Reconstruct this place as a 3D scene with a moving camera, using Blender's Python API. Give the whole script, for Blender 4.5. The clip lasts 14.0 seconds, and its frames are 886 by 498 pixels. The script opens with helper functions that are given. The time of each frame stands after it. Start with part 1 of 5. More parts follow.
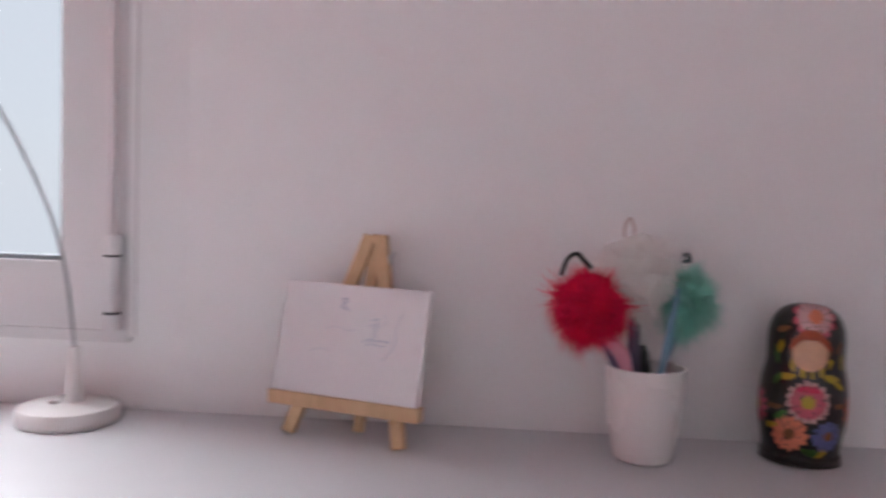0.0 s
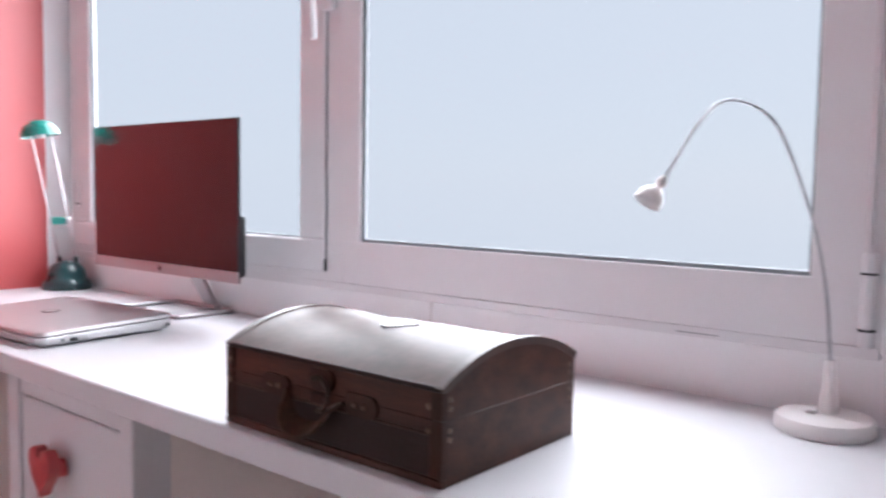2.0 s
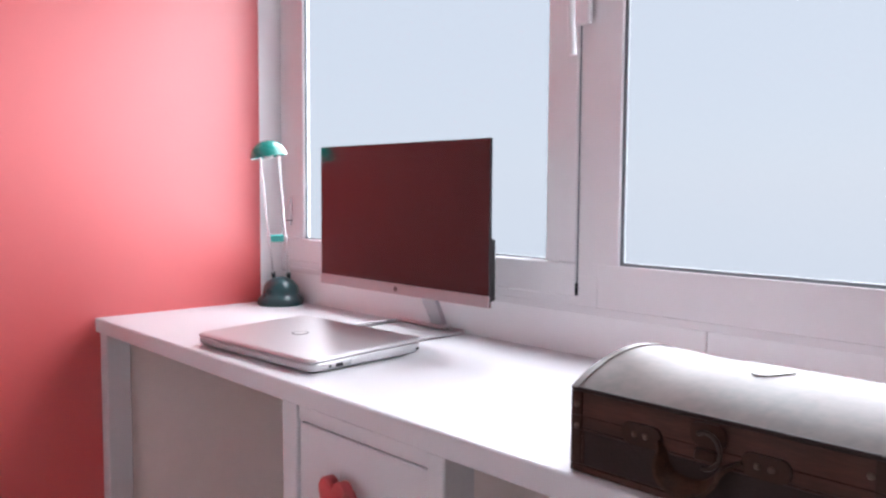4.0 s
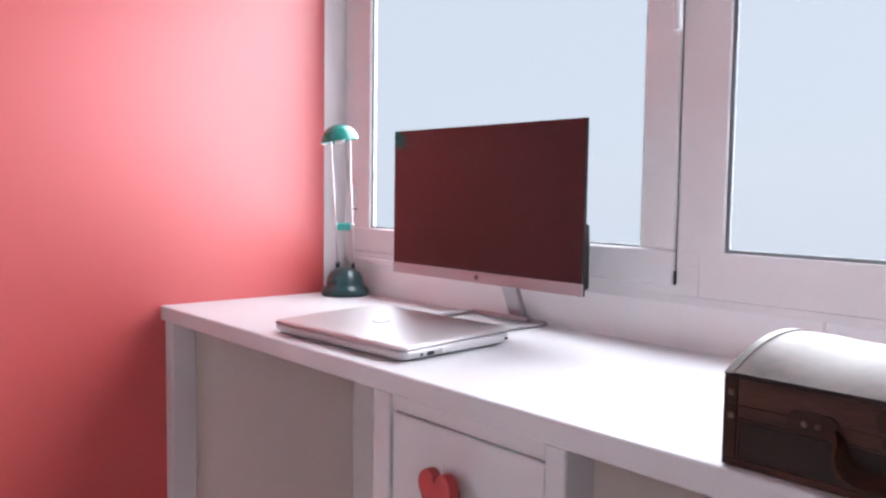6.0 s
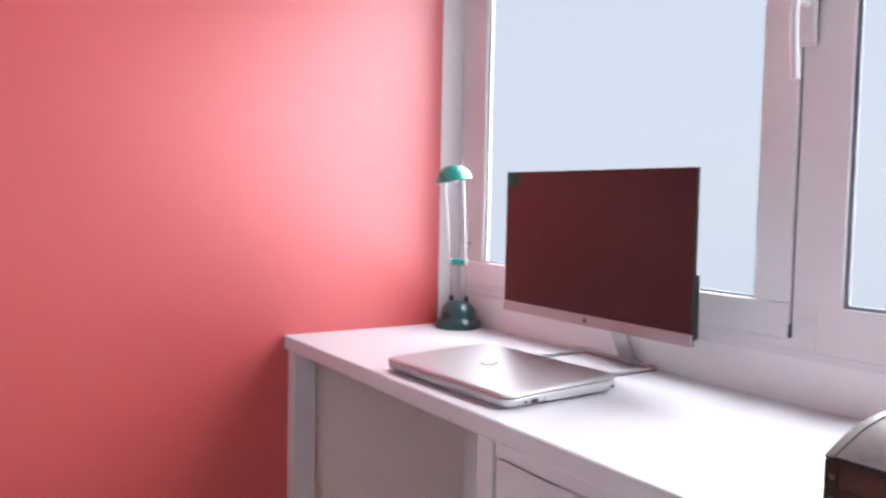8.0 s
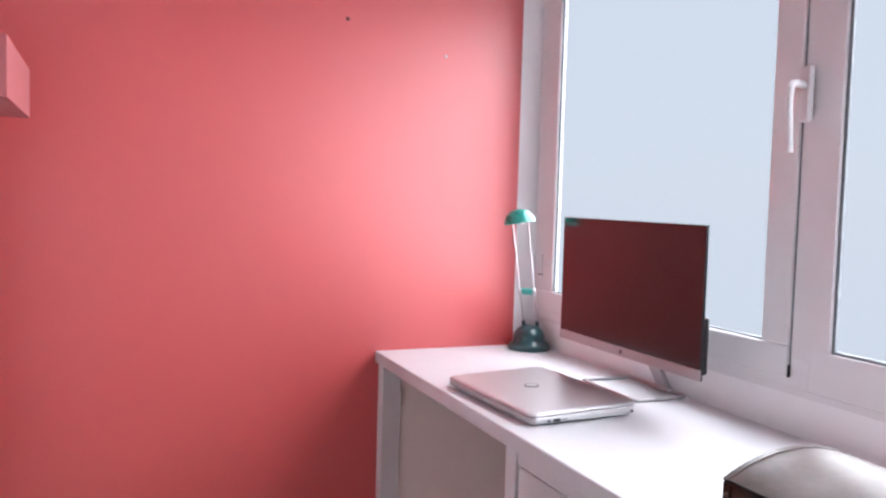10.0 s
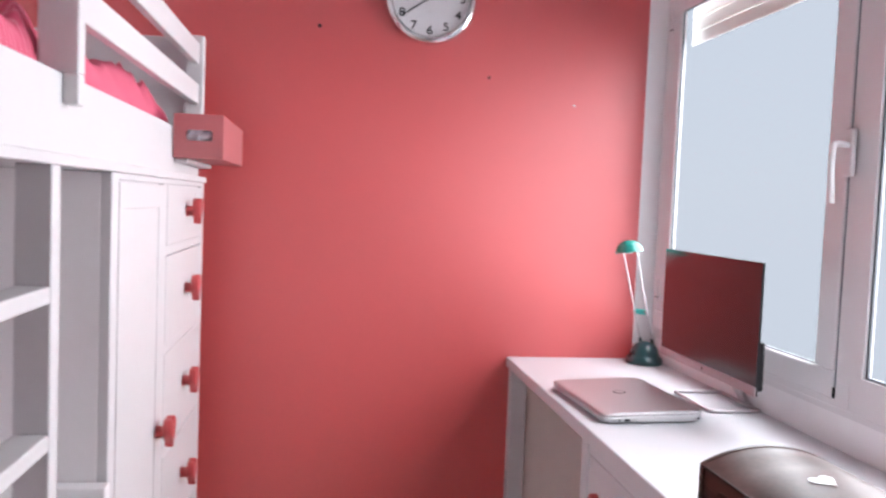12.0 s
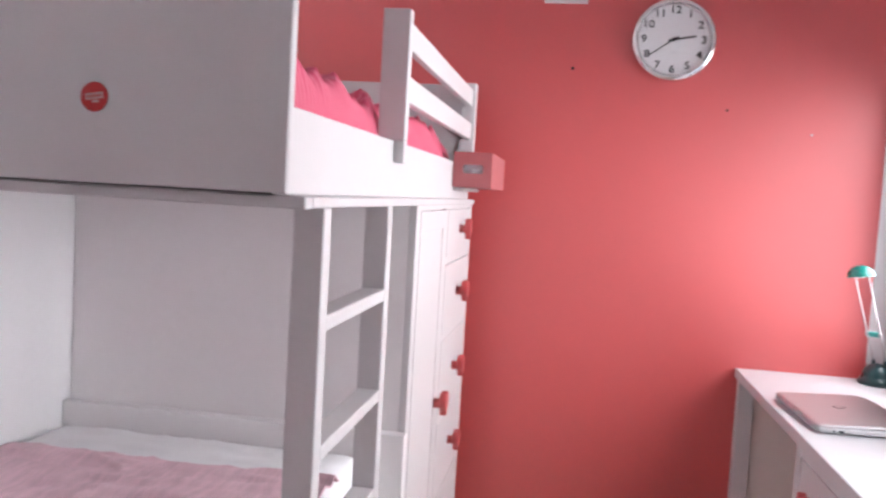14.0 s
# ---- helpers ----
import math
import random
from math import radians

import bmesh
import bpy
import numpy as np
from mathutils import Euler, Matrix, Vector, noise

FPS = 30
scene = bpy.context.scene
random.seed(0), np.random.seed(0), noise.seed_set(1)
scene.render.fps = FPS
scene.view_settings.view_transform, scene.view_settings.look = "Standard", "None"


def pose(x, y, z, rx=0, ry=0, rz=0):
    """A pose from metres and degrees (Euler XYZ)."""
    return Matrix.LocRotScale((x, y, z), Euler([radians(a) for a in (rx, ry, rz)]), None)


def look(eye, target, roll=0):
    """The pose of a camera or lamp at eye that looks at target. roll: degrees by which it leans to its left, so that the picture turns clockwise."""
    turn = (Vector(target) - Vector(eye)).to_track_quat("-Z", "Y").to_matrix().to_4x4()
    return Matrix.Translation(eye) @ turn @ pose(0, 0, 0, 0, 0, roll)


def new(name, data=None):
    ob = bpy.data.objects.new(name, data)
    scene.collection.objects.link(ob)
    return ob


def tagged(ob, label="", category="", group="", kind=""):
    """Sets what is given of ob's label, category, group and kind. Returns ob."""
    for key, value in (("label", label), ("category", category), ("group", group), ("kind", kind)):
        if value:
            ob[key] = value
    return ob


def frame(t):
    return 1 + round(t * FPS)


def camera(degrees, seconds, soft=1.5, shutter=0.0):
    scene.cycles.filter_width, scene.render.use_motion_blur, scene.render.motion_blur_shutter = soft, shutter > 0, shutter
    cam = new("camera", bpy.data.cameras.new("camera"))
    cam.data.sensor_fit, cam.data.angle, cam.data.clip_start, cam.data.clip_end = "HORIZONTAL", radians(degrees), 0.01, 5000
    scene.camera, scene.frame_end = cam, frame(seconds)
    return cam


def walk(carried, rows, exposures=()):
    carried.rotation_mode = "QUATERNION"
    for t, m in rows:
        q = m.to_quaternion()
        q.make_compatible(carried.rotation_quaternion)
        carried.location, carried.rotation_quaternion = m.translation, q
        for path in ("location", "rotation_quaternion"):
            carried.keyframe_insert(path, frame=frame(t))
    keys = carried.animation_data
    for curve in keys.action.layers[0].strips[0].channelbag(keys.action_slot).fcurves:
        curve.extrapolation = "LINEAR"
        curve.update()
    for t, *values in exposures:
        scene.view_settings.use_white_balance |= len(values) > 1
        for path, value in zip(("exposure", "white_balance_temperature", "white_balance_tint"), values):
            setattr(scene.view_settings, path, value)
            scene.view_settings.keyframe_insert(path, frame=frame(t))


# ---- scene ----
cam = camera(57.3, 14.0, soft=2.4, shutter=0.4)
PATH = [
    (0, (2.357, -0.839, 1.007), (2.227, 1.153, 0.882), 2.0),
    (0.5, (2.313, -0.872, 1.009), (1.807, 1.058, 0.866), 1.9),
    (1, (2.267, -0.903, 1.006), (1.427, 0.907, 0.86), 1.4),
    (1.5, (2.202, -0.938, 1.008), (1.115, 0.735, 0.864), 1.3),
    (2, (2.141, -0.972, 1.018), (0.866, 0.562, 0.871), 0.9),
    (2.5, (2.076, -1.009, 1.031), (0.665, 0.401, 0.883), 0.4),
    (3, (2.01, -1.049, 1.045), (0.552, 0.312, 0.896), 0.4),
    (3.5, (1.956, -1.085, 1.056), (0.494, 0.272, 0.907), 0.3),
    (6, (1.783, -1.158, 1.015), (0.281, 0.155, 0.873), 0.8),
    (6.5, (1.775, -1.157, 1.016), (0.255, 0.134, 0.873), 0.8),
    (7, (1.778, -1.159, 1.021), (0.226, 0.096, 0.885), 1.0),
    (7.5, (1.789, -1.165, 1.044), (0.188, 0.026, 0.919), 1.1),
    (8, (1.823, -1.157, 1.081), (0.139, -0.086, 0.958), 1.1),
    (8.2, (1.848, -1.152, 1.091), (0.114, -0.163, 0.969), 0.9),
    (10.5, (2.245, -1.129, 1.196), (0.383, -0.407, 1.079), 1.8),
    (11, (2.341, -1.079, 1.21), (0.444, -0.455, 1.099), 2.1),
    (11.5, (2.461, -1.063, 1.226), (0.519, -0.599, 1.117), 2.2),
    (12, (2.6, -1.044, 1.249), (0.624, -0.759, 1.135), 2.3),
    (12.5, (2.703, -1.053, 1.266), (0.712, -0.9, 1.148), 2.4),
    (13, (2.792, -1.071, 1.282), (0.796, -1.049, 1.161), 2.7),
    (13.5, (2.899, -1.081, 1.295), (0.906, -1.201, 1.173), 3.0),
    (14, (2.992, -1.053, 1.307), (1.02, -1.361, 1.172), 3.3),
]
walk(cam, [(t, look(eye, target, roll)) for t, eye, target, roll in PATH],
     exposures=[(0, 2.04, 6500, 10), (0.5, 2.08, 6400, 10), (1.5, 2.08, 6250, 10), (8, 2.12, 6250, 10), (11, 2.02, 6280, 10), (12.5, 1.98, 6400, 10), (14, 2.08, 6480, 10)])

# world: bright overcast sky; one soft sun stands for its brightest part
world = bpy.data.worlds.new("overcast_sky")
scene.world = world
world.use_nodes = True
wn = world.node_tree
sky = wn.nodes.new("ShaderNodeTexSky")
sky.sky_type = 'NISHITA'
sky.sun_disc = False
sky.sun_elevation = radians(31.7)
sky.sun_rotation = radians(-5.7)
haze = wn.nodes.new("ShaderNodeMix")
haze.data_type = 'RGBA'
haze.inputs[0].default_value = 0.992
haze.inputs[7].default_value = (1.60, 1.73, 1.96, 1)
wn.links.new(sky.outputs[0], haze.inputs[6])
wn.links.new(haze.outputs[2], wn.nodes["Background"].inputs[0])
wn.nodes["Background"].inputs[1].default_value = 0.1

SUN_TO = Vector((0.10, -1.0, -0.62))
sun_data = bpy.data.lights.new("sun", 'SUN')
sun_data.energy = 6.8
sun_data.angle = radians(122)
sun_data.color = (0.935, 0.95, 1.0)
sun = new("sun", sun_data)
sun.matrix_world = look((2, 6, 5), Vector((2, 6, 5)) + SUN_TO)


# ---- materials ----
def mat(name, color, rough=0.5, metal=0.0, vary=0.06, scale=8.0, bump=0.0, bump_scale=120.0, spec=0.5, coat=0.0,
        color2=None, stretch=None, rvary=0.08):
    """A principled material: colour variation at two scales, roughness variation, fine relief."""
    m = bpy.data.materials.new(name)
    m.use_nodes = True
    nt = m.node_tree
    b = nt.nodes["Principled BSDF"]
    b.inputs["Metallic"].default_value = metal
    b.inputs["Specular IOR Level"].default_value = spec
    b.inputs["Coat Weight"].default_value = coat
    tc = nt.nodes.new("ShaderNodeTexCoord")
    src = tc.outputs["Object"]
    if stretch:
        mp = nt.nodes.new("ShaderNodeMapping")
        mp.inputs["Scale"].default_value = stretch
        nt.links.new(src, mp.inputs["Vector"])
        src = mp.outputs["Vector"]
    n1 = nt.nodes.new("ShaderNodeTexNoise")
    n1.inputs["Scale"].default_value = scale
    n1.inputs["Detail"].default_value = 6
    n2 = nt.nodes.new("ShaderNodeTexNoise")
    n2.inputs["Scale"].default_value = scale * 9
    n2.inputs["Detail"].default_value = 3
    for n in (n1, n2):
        nt.links.new(src, n.inputs["Vector"])
    add = nt.nodes.new("ShaderNodeMath")
    add.operation = 'MULTIPLY_ADD'
    nt.links.new(n1.outputs["Fac"], add.inputs[0])
    add.inputs[1].default_value = 0.65
    half = nt.nodes.new("ShaderNodeMath")
    half.operation = 'MULTIPLY'
    nt.links.new(n2.outputs["Fac"], half.inputs[0])
    half.inputs[1].default_value = 0.35
    nt.links.new(half.outputs[0], add.inputs[2])
    ramp = nt.nodes.new("ShaderNodeValToRGB")
    ramp.color_ramp.elements[0].position = 0.32
    ramp.color_ramp.elements[1].position = 0.68
    lo = [max(0.0, c * (1 - vary)) for c in color]
    hi = [min(1.0, c * (1 + vary)) for c in (color2 or color)]
    ramp.color_ramp.elements[0].color = (*lo, 1)
    ramp.color_ramp.elements[1].color = (*hi, 1)
    nt.links.new(add.outputs[0], ramp.inputs[0])
    nt.links.new(ramp.outputs[0], b.inputs["Base Color"])
    rr = nt.nodes.new("ShaderNodeMapRange")
    rr.inputs["To Min"].default_value = max(0.0, rough - rvary)
    rr.inputs["To Max"].default_value = min(1.0, rough + rvary)
    nt.links.new(n1.outputs["Fac"], rr.inputs["Value"])
    nt.links.new(rr.outputs[0], b.inputs["Roughness"])
    if bump:
        n3 = nt.nodes.new("ShaderNodeTexNoise")
        n3.inputs["Scale"].default_value = bump_scale
        n3.inputs["Detail"].default_value = 4
        nt.links.new(src, n3.inputs["Vector"])
        bp = nt.nodes.new("ShaderNodeBump")
        bp.inputs["Strength"].default_value = bump
        bp.inputs["Distance"].default_value = 0.002
        nt.links.new(n3.outputs["Fac"], bp.inputs["Height"])
        nt.links.new(bp.outputs[0], b.inputs["Normal"])
    return m


def glass_mat(name, gloss):
    """Thin clear glazing: light passes straight through, a little is mirrored."""
    m = bpy.data.materials.new(name)
    m.use_nodes = True
    nt = m.node_tree
    nt.nodes.remove(nt.nodes["Principled BSDF"])
    clear = nt.nodes.new("ShaderNodeBsdfTransparent")
    clear.inputs[0].default_value = (0.985, 0.99, 0.99, 1)
    shine = nt.nodes.new("ShaderNodeBsdfGlossy")
    shine.inputs["Roughness"].default_value = 0.0
    both = nt.nodes.new("ShaderNodeMixShader")
    both.inputs[0].default_value = gloss
    nt.links.new(clear.outputs[0], both.inputs[1])
    nt.links.new(shine.outputs[0], both.inputs[2])
    nt.links.new(both.outputs[0], nt.nodes["Material Output"].inputs[0])
    return m


def gingham_mat(name, a, c, size):
    """Woven cotton with small pale checks."""
    m = mat(name, a, rough=0.85, vary=0.05, bump=0.3, bump_scale=300, spec=0.2)
    nt = m.node_tree
    b = nt.nodes["Principled BSDF"]
    ramp_out = b.inputs["Base Color"].links[0].from_socket
    tc = nt.nodes.new("ShaderNodeTexCoord")
    sep = nt.nodes.new("ShaderNodeSeparateXYZ")
    nt.links.new(tc.outputs["UV"], sep.inputs[0])
    waves = []
    for i in (0, 1):
        k = nt.nodes.new("ShaderNodeMath")
        k.operation = 'MULTIPLY'
        k.inputs[1].default_value = 2 * math.pi / size
        nt.links.new(sep.outputs[i], k.inputs[0])
        s = nt.nodes.new("ShaderNodeMath")
        s.operation = 'SINE'
        nt.links.new(k.outputs[0], s.inputs[0])
        g = nt.nodes.new("ShaderNodeMapRange")
        g.inputs["From Min"].default_value = -0.5
        g.inputs["From Max"].default_value = 0.6
        nt.links.new(s.outputs[0], g.inputs["Value"])
        waves.append(g)
    both = nt.nodes.new("ShaderNodeMath")
    both.operation = 'MULTIPLY'
    nt.links.new(waves[0].outputs[0], both.inputs[0])
    nt.links.new(waves[1].outputs[0], both.inputs[1])
    mx = nt.nodes.new("ShaderNodeMix")
    mx.data_type = 'RGBA'
    nt.links.new(both.outputs[0], mx.inputs[0])
    nt.links.new(ramp_out, mx.inputs[6])
    mx.inputs[7].default_value = (*c, 1)
    nt.links.new(mx.outputs[2], b.inputs["Base Color"])
    return m


def fluff_mat(name, color, rough, **more):
    """Fine synthetic strands that let light through."""
    m = mat(name, color, rough, **more)
    nt = m.node_tree
    b = nt.nodes["Principled BSDF"]
    tr = nt.nodes.new("ShaderNodeBsdfTranslucent")
    nt.links.new(b.inputs["Base Color"].links[0].from_socket, tr.inputs[0])
    both = nt.nodes.new("ShaderNodeMixShader")
    both.inputs[0].default_value = 0.5
    nt.links.new(b.outputs[0], both.inputs[1])
    nt.links.new(tr.outputs[0], both.inputs[2])
    nt.links.new(both.outputs[0], nt.nodes["Material Output"].inputs[0])
    return m


M_WALL = mat("white_wall_paint", (0.88, 0.86, 0.87), 0.6, vary=0.02, scale=2.5, bump=0.12, bump_scale=160)
M_RED = mat("red_wall_paint", (0.58, 0.027, 0.028), 0.60, vary=0.035, scale=2.0, bump=0.10, bump_scale=140, spec=0.95, coat=1.0)
M_RED.node_tree.nodes["Principled BSDF"].inputs["Coat Roughness"].default_value = 0.50
M_RED.node_tree.nodes["Principled BSDF"].inputs["Coat IOR"].default_value = 1.90
M_CEIL = mat("ceiling_paint", (0.88, 0.88, 0.88), 0.8, vary=0.02, bump=0.1)
M_FLOOR = mat("pale_wood_floor", (0.90, 0.75, 0.65), 0.4, vary=0.2, scale=6, stretch=(1, 8, 1), bump=0.1)
M_PVC = mat("white_pvc", (0.73, 0.71, 0.72), 0.32, vary=0.015, scale=3)
M_BEAD = mat("glazing_gasket", (0.15, 0.165, 0.18), 0.5, vary=0.05)
M_SHUT = mat("beige_shutter", (0.80, 0.78, 0.73), 0.5, vary=0.03)
M_GLASS = glass_mat("window_glass", 0.002)
M_DARK = mat("dark_gap", (0.03, 0.03, 0.035), 0.6)
M_DESK = mat("white_lacquer", (0.62, 0.61, 0.63), 0.38, coat=0.0, spec=0.22, vary=0.015, scale=4, bump=0.03, bump_scale=60, rvary=0.05)
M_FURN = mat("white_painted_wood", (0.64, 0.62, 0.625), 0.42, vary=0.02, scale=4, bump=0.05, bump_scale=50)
# lighter copy of the furniture white; its extra light is painted onto dim side panels
M_PANEL = mat("brightened_white_panel", (0.86, 0.83, 0.835), 0.4, vary=0.02, scale=4, bump=0.04, bump_scale=60)
# desk white, paler and warmer: bounce light under the desktop put into the colour
M_UNDER = mat("bounce_lit_desk_panel", (0.86, 0.77, 0.74), 0.5, vary=0.02, scale=4, bump=0.04, bump_scale=60)
M_GAP = mat("furniture_joint", (0.64, 0.61, 0.62), 0.6)
M_REDWOOD = mat("red_lacquered_wood", (0.47, 0.062, 0.066), 0.36, vary=0.06, scale=20)
M_GREYMETAL = mat("silver_plastic", (0.54, 0.53, 0.54), 0.38, metal=0.3, vary=0.03, scale=30)
M_SILVER = mat("silver_brushed", (0.47, 0.44, 0.45), 0.43, metal=0.6, vary=0.03, scale=30, stretch=(1, 30, 1))
M_SCREEN = mat("black_screen", (0.012, 0.012, 0.014), 0.16, vary=0.1, rvary=0.02, spec=0.95)
M_BLACK = mat("black_plastic", (0.018, 0.018, 0.02), 0.5, vary=0.1, spec=0.3)
M_CHROME = mat("chrome", (0.80, 0.80, 0.81), 0.10, metal=1.0, vary=0.02, rvary=0.03)
M_STEEL = mat("steel_rod", (0.66, 0.64, 0.65), 0.36, metal=0.7, vary=0.03)
M_GREEN = mat("teal_plastic", (0.02, 0.24, 0.20), 0.28, vary=0.08, scale=25, coat=0.3)
M_DGREEN = mat("dark_teal_plastic", (0.012, 0.055, 0.06), 0.30, vary=0.12, scale=25, coat=0.3)
M_TEALBAND = mat("teal_translucent_band", (0.05, 0.42, 0.36), 0.35, vary=0.06)
M_LAMPW = mat("white_lamp_plastic", (0.78, 0.74, 0.73), 0.35, vary=0.02)
M_CHEST = mat("dark_stained_wood", (0.027, 0.0102, 0.0075), 0.34, vary=0.3, scale=4, color2=(0.062, 0.0225, 0.0145),
              stretch=(1.5, 8, 14), bump=0.12, bump_scale=60, coat=0.0, spec=0.20)
M_CHESTTOP = mat("dark_leatherette_lid", (0.050, 0.024, 0.018), 0.46, vary=0.25, scale=9, color2=(0.075, 0.036, 0.030),
                 bump=0.05, bump_scale=160, coat=0.0, spec=0.30)
M_TAB = mat("brown_tab_leather", (0.034, 0.013, 0.008), 0.44, vary=0.3, scale=40, bump=0.2, bump_scale=250, spec=0.16)
M_RIM = mat("shiny_brown_edging", (0.045, 0.019, 0.014), 0.40, vary=0.25, scale=14, bump=0.05, bump_scale=160)
M_LEATHER = mat("dark_brown_leather", (0.019, 0.009, 0.008), 0.5, vary=0.3, scale=30, bump=0.3, bump_scale=300, spec=0.22)
M_BRASS = mat("aged_brass", (0.15, 0.105, 0.085), 0.42, metal=0.8, vary=0.25, scale=90)
M_PINE = mat("pale_pine", (0.62, 0.40, 0.22), 0.55, vary=0.14, scale=20, color2=(0.70, 0.48, 0.29), stretch=(1, 1, 0.15), bump=0.15)
M_CANVAS = mat("white_canvas", (0.80, 0.77, 0.79), 0.8, vary=0.02, scale=12, bump=0.25, bump_scale=900)
M_PENCIL = mat("blue_pencil", (0.50, 0.52, 0.61), 0.8, vary=0.15)
M_CERAMIC = mat("white_ceramic", (0.80, 0.76, 0.75), 0.28, vary=0.015)
M_FLUFFR = fluff_mat("red_fluff", (0.88, 0.022, 0.11), 0.8, vary=0.25, scale=60, spec=0.2)
M_FLUFFW = fluff_mat("cream_fluff", (0.97, 0.93, 0.91), 0.85, vary=0.08, scale=60, spec=0.2)
M_FLUFFG = fluff_mat("mint_fluff", (0.36, 0.72, 0.62), 0.85, vary=0.18, scale=60, spec=0.2)
M_PINK = mat("pink_plastic", (0.80, 0.33, 0.42), 0.4, vary=0.05)
M_BLUEPEN = mat("blue_pen_plastic", (0.20, 0.36, 0.50), 0.35, vary=0.1)
M_PURPLE = mat("purple_pen_plastic", (0.12, 0.08, 0.15), 0.35, vary=0.1)
M_PAPER = mat("white_paper", (0.84, 0.83, 0.84), 0.7, vary=0.02)
M_CLOCKFACE = mat("clock_face_paper", (0.78, 0.77, 0.79), 0.5, vary=0.01)
M_INK = mat("clock_ink", (0.03, 0.03, 0.035), 0.5)
M_SHEET = mat("white_bed_sheet", (0.86, 0.84, 0.85), 0.9, vary=0.02, bump=0.15, bump_scale=22, spec=0.2)
M_PINKCOVER = mat("dusty_pink_cover", (0.80, 0.55, 0.61), 0.9, vary=0.14, scale=8, stretch=(1, 9, 1), bump=0.5, bump_scale=25, spec=0.2)
M_GING = gingham_mat("pink_gingham_cotton", (0.62, 0.085, 0.160), (0.75, 0.28, 0.35), 0.0058)
M_STICK = mat("red_sticker", (0.50, 0.02, 0.025), 0.4, vary=0.04)
M_MUTED = mat("faded_print", (0.55, 0.42, 0.40), 0.5, vary=0.04)
M_CARDBOX = mat("red_painted_box", (0.40, 0.115, 0.12), 0.45, vary=0.06, scale=10, bump=0.08)
M_CLOTHMIX = mat("mixed_fabric", (0.85, 0.82, 0.85), 0.9, vary=0.3, scale=60, color2=(0.6, 0.6, 0.68))


# ---- building helpers ----
ORIGIN = {}


def thing(name, at, label, category, group="", kind=""):
    """An empty at the base of a thing."""
    ob = new(name)
    ob.empty_display_size = 0.05
    ob.location = at
    ORIGIN[ob] = Vector(at)
    return tagged(ob, label, category, group, kind)


def part(name, bm, material, parent=None, label="", smooth=False):
    """Links a bmesh, given in world metres, as one mesh under a thing or a part."""
    me = bpy.data.meshes.new(name)
    bmesh.ops.recalc_face_normals(bm, faces=bm.faces)
    bm.to_mesh(me)
    bm.free()
    for m in (material if isinstance(material, (list, tuple)) else [material]):
        me.materials.append(m)
    if smooth:
        for p in me.polygons:
            p.use_smooth = True
        try:
            me.set_sharp_from_angle(angle=radians(40))
        except AttributeError:
            pass
    ob = new(name, me)
    if parent is not None:
        ob.parent = parent
        if parent in ORIGIN:
            ob.matrix_parent_inverse = Matrix.Translation(-ORIGIN[parent])
    if label:
        tagged(ob, label)
    return ob


def rbox(bm, a, b, r=0.0015, seg=1, m=None):
    """A box from corner a to corner b with rounded edges, turned by m."""
    g = bmesh.ops.create_cube(bm, size=1.0)["verts"]
    for v in g:
        v.co = Vector([(a[i] + b[i]) / 2 + v.co[i] * abs(b[i] - a[i]) for i in range(3)])
    if r > 0:
        edges = list({e for v in g for e in v.link_edges})
        res = bmesh.ops.bevel(bm, geom=edges, offset=min(r, 0.45 * min(abs(b[i] - a[i]) for i in range(3))), segments=seg,
                              affect='EDGES', profile=0.5)
        g = list({v for f in res["faces"] for v in f.verts} | {v for v in g if v.is_valid})
    if m is not None:
        bmesh.ops.transform(bm, matrix=m, verts=g)
    return bm


def boxpart(name, a, b, material, parent=None, r=0.0015, seg=1, m=None, label=""):
    return part(name, rbox(bmesh.new(), a, b, r, seg, m), material, parent, label)


def lathe(bm, profile, seg=40, m=None):
    """A surface of revolution about z from (radius, height) pairs."""
    rings = []
    for r, z in profile:
        if r < 1e-6:
            rings.append([bm.verts.new((0, 0, z))])
        else:
            rings.append([bm.verts.new((r * math.cos(2 * math.pi * k / seg), r * math.sin(2 * math.pi * k / seg), z)) for k in range(seg)])
    for p, q in zip(rings, rings[1:]):
        for k in range(seg):
            j = (k + 1) % seg
            if len(p) == 1 and len(q) > 1:
                bm.faces.new((p[0], q[k], q[j]))
            elif len(q) == 1 and len(p) > 1:
                bm.faces.new((p[k], p[j], q[0]))
            elif len(p) > 1:
                bm.faces.new((p[k], p[j], q[j], q[k]))
    if m is not None:
        bmesh.ops.transform(bm, matrix=m, verts=[v for g in rings for v in g])
    return bm


def tube(bm, pts, radius, seg=10):
    """A round bar along points; radius is one number or one a point."""
    pts = [Vector(p) for p in pts]
    rad = radius if isinstance(radius, (list, tuple)) else [radius] * len(pts)
    rings = []
    side = None
    for i, p in enumerate(pts):
        d = (pts[min(i + 1, len(pts) - 1)] - pts[max(i - 1, 0)]).normalized()
        if side is None:
            side = d.orthogonal().normalized()
        side = (side - d * side.dot(d)).normalized()
        up = d.cross(side)
        rings.append([bm.verts.new(p + rad[i] * (math.cos(2 * math.pi * k / seg) * side + math.sin(2 * math.pi * k / seg) * up)) for k in range(seg)])
    for a, b in zip(rings, rings[1:]):
        for k in range(seg):
            j = (k + 1) % seg
            bm.faces.new((a[k], a[j], b[j], b[k]))
    bm.faces.new(rings[0][::-1])
    bm.faces.new(rings[-1])
    return bm


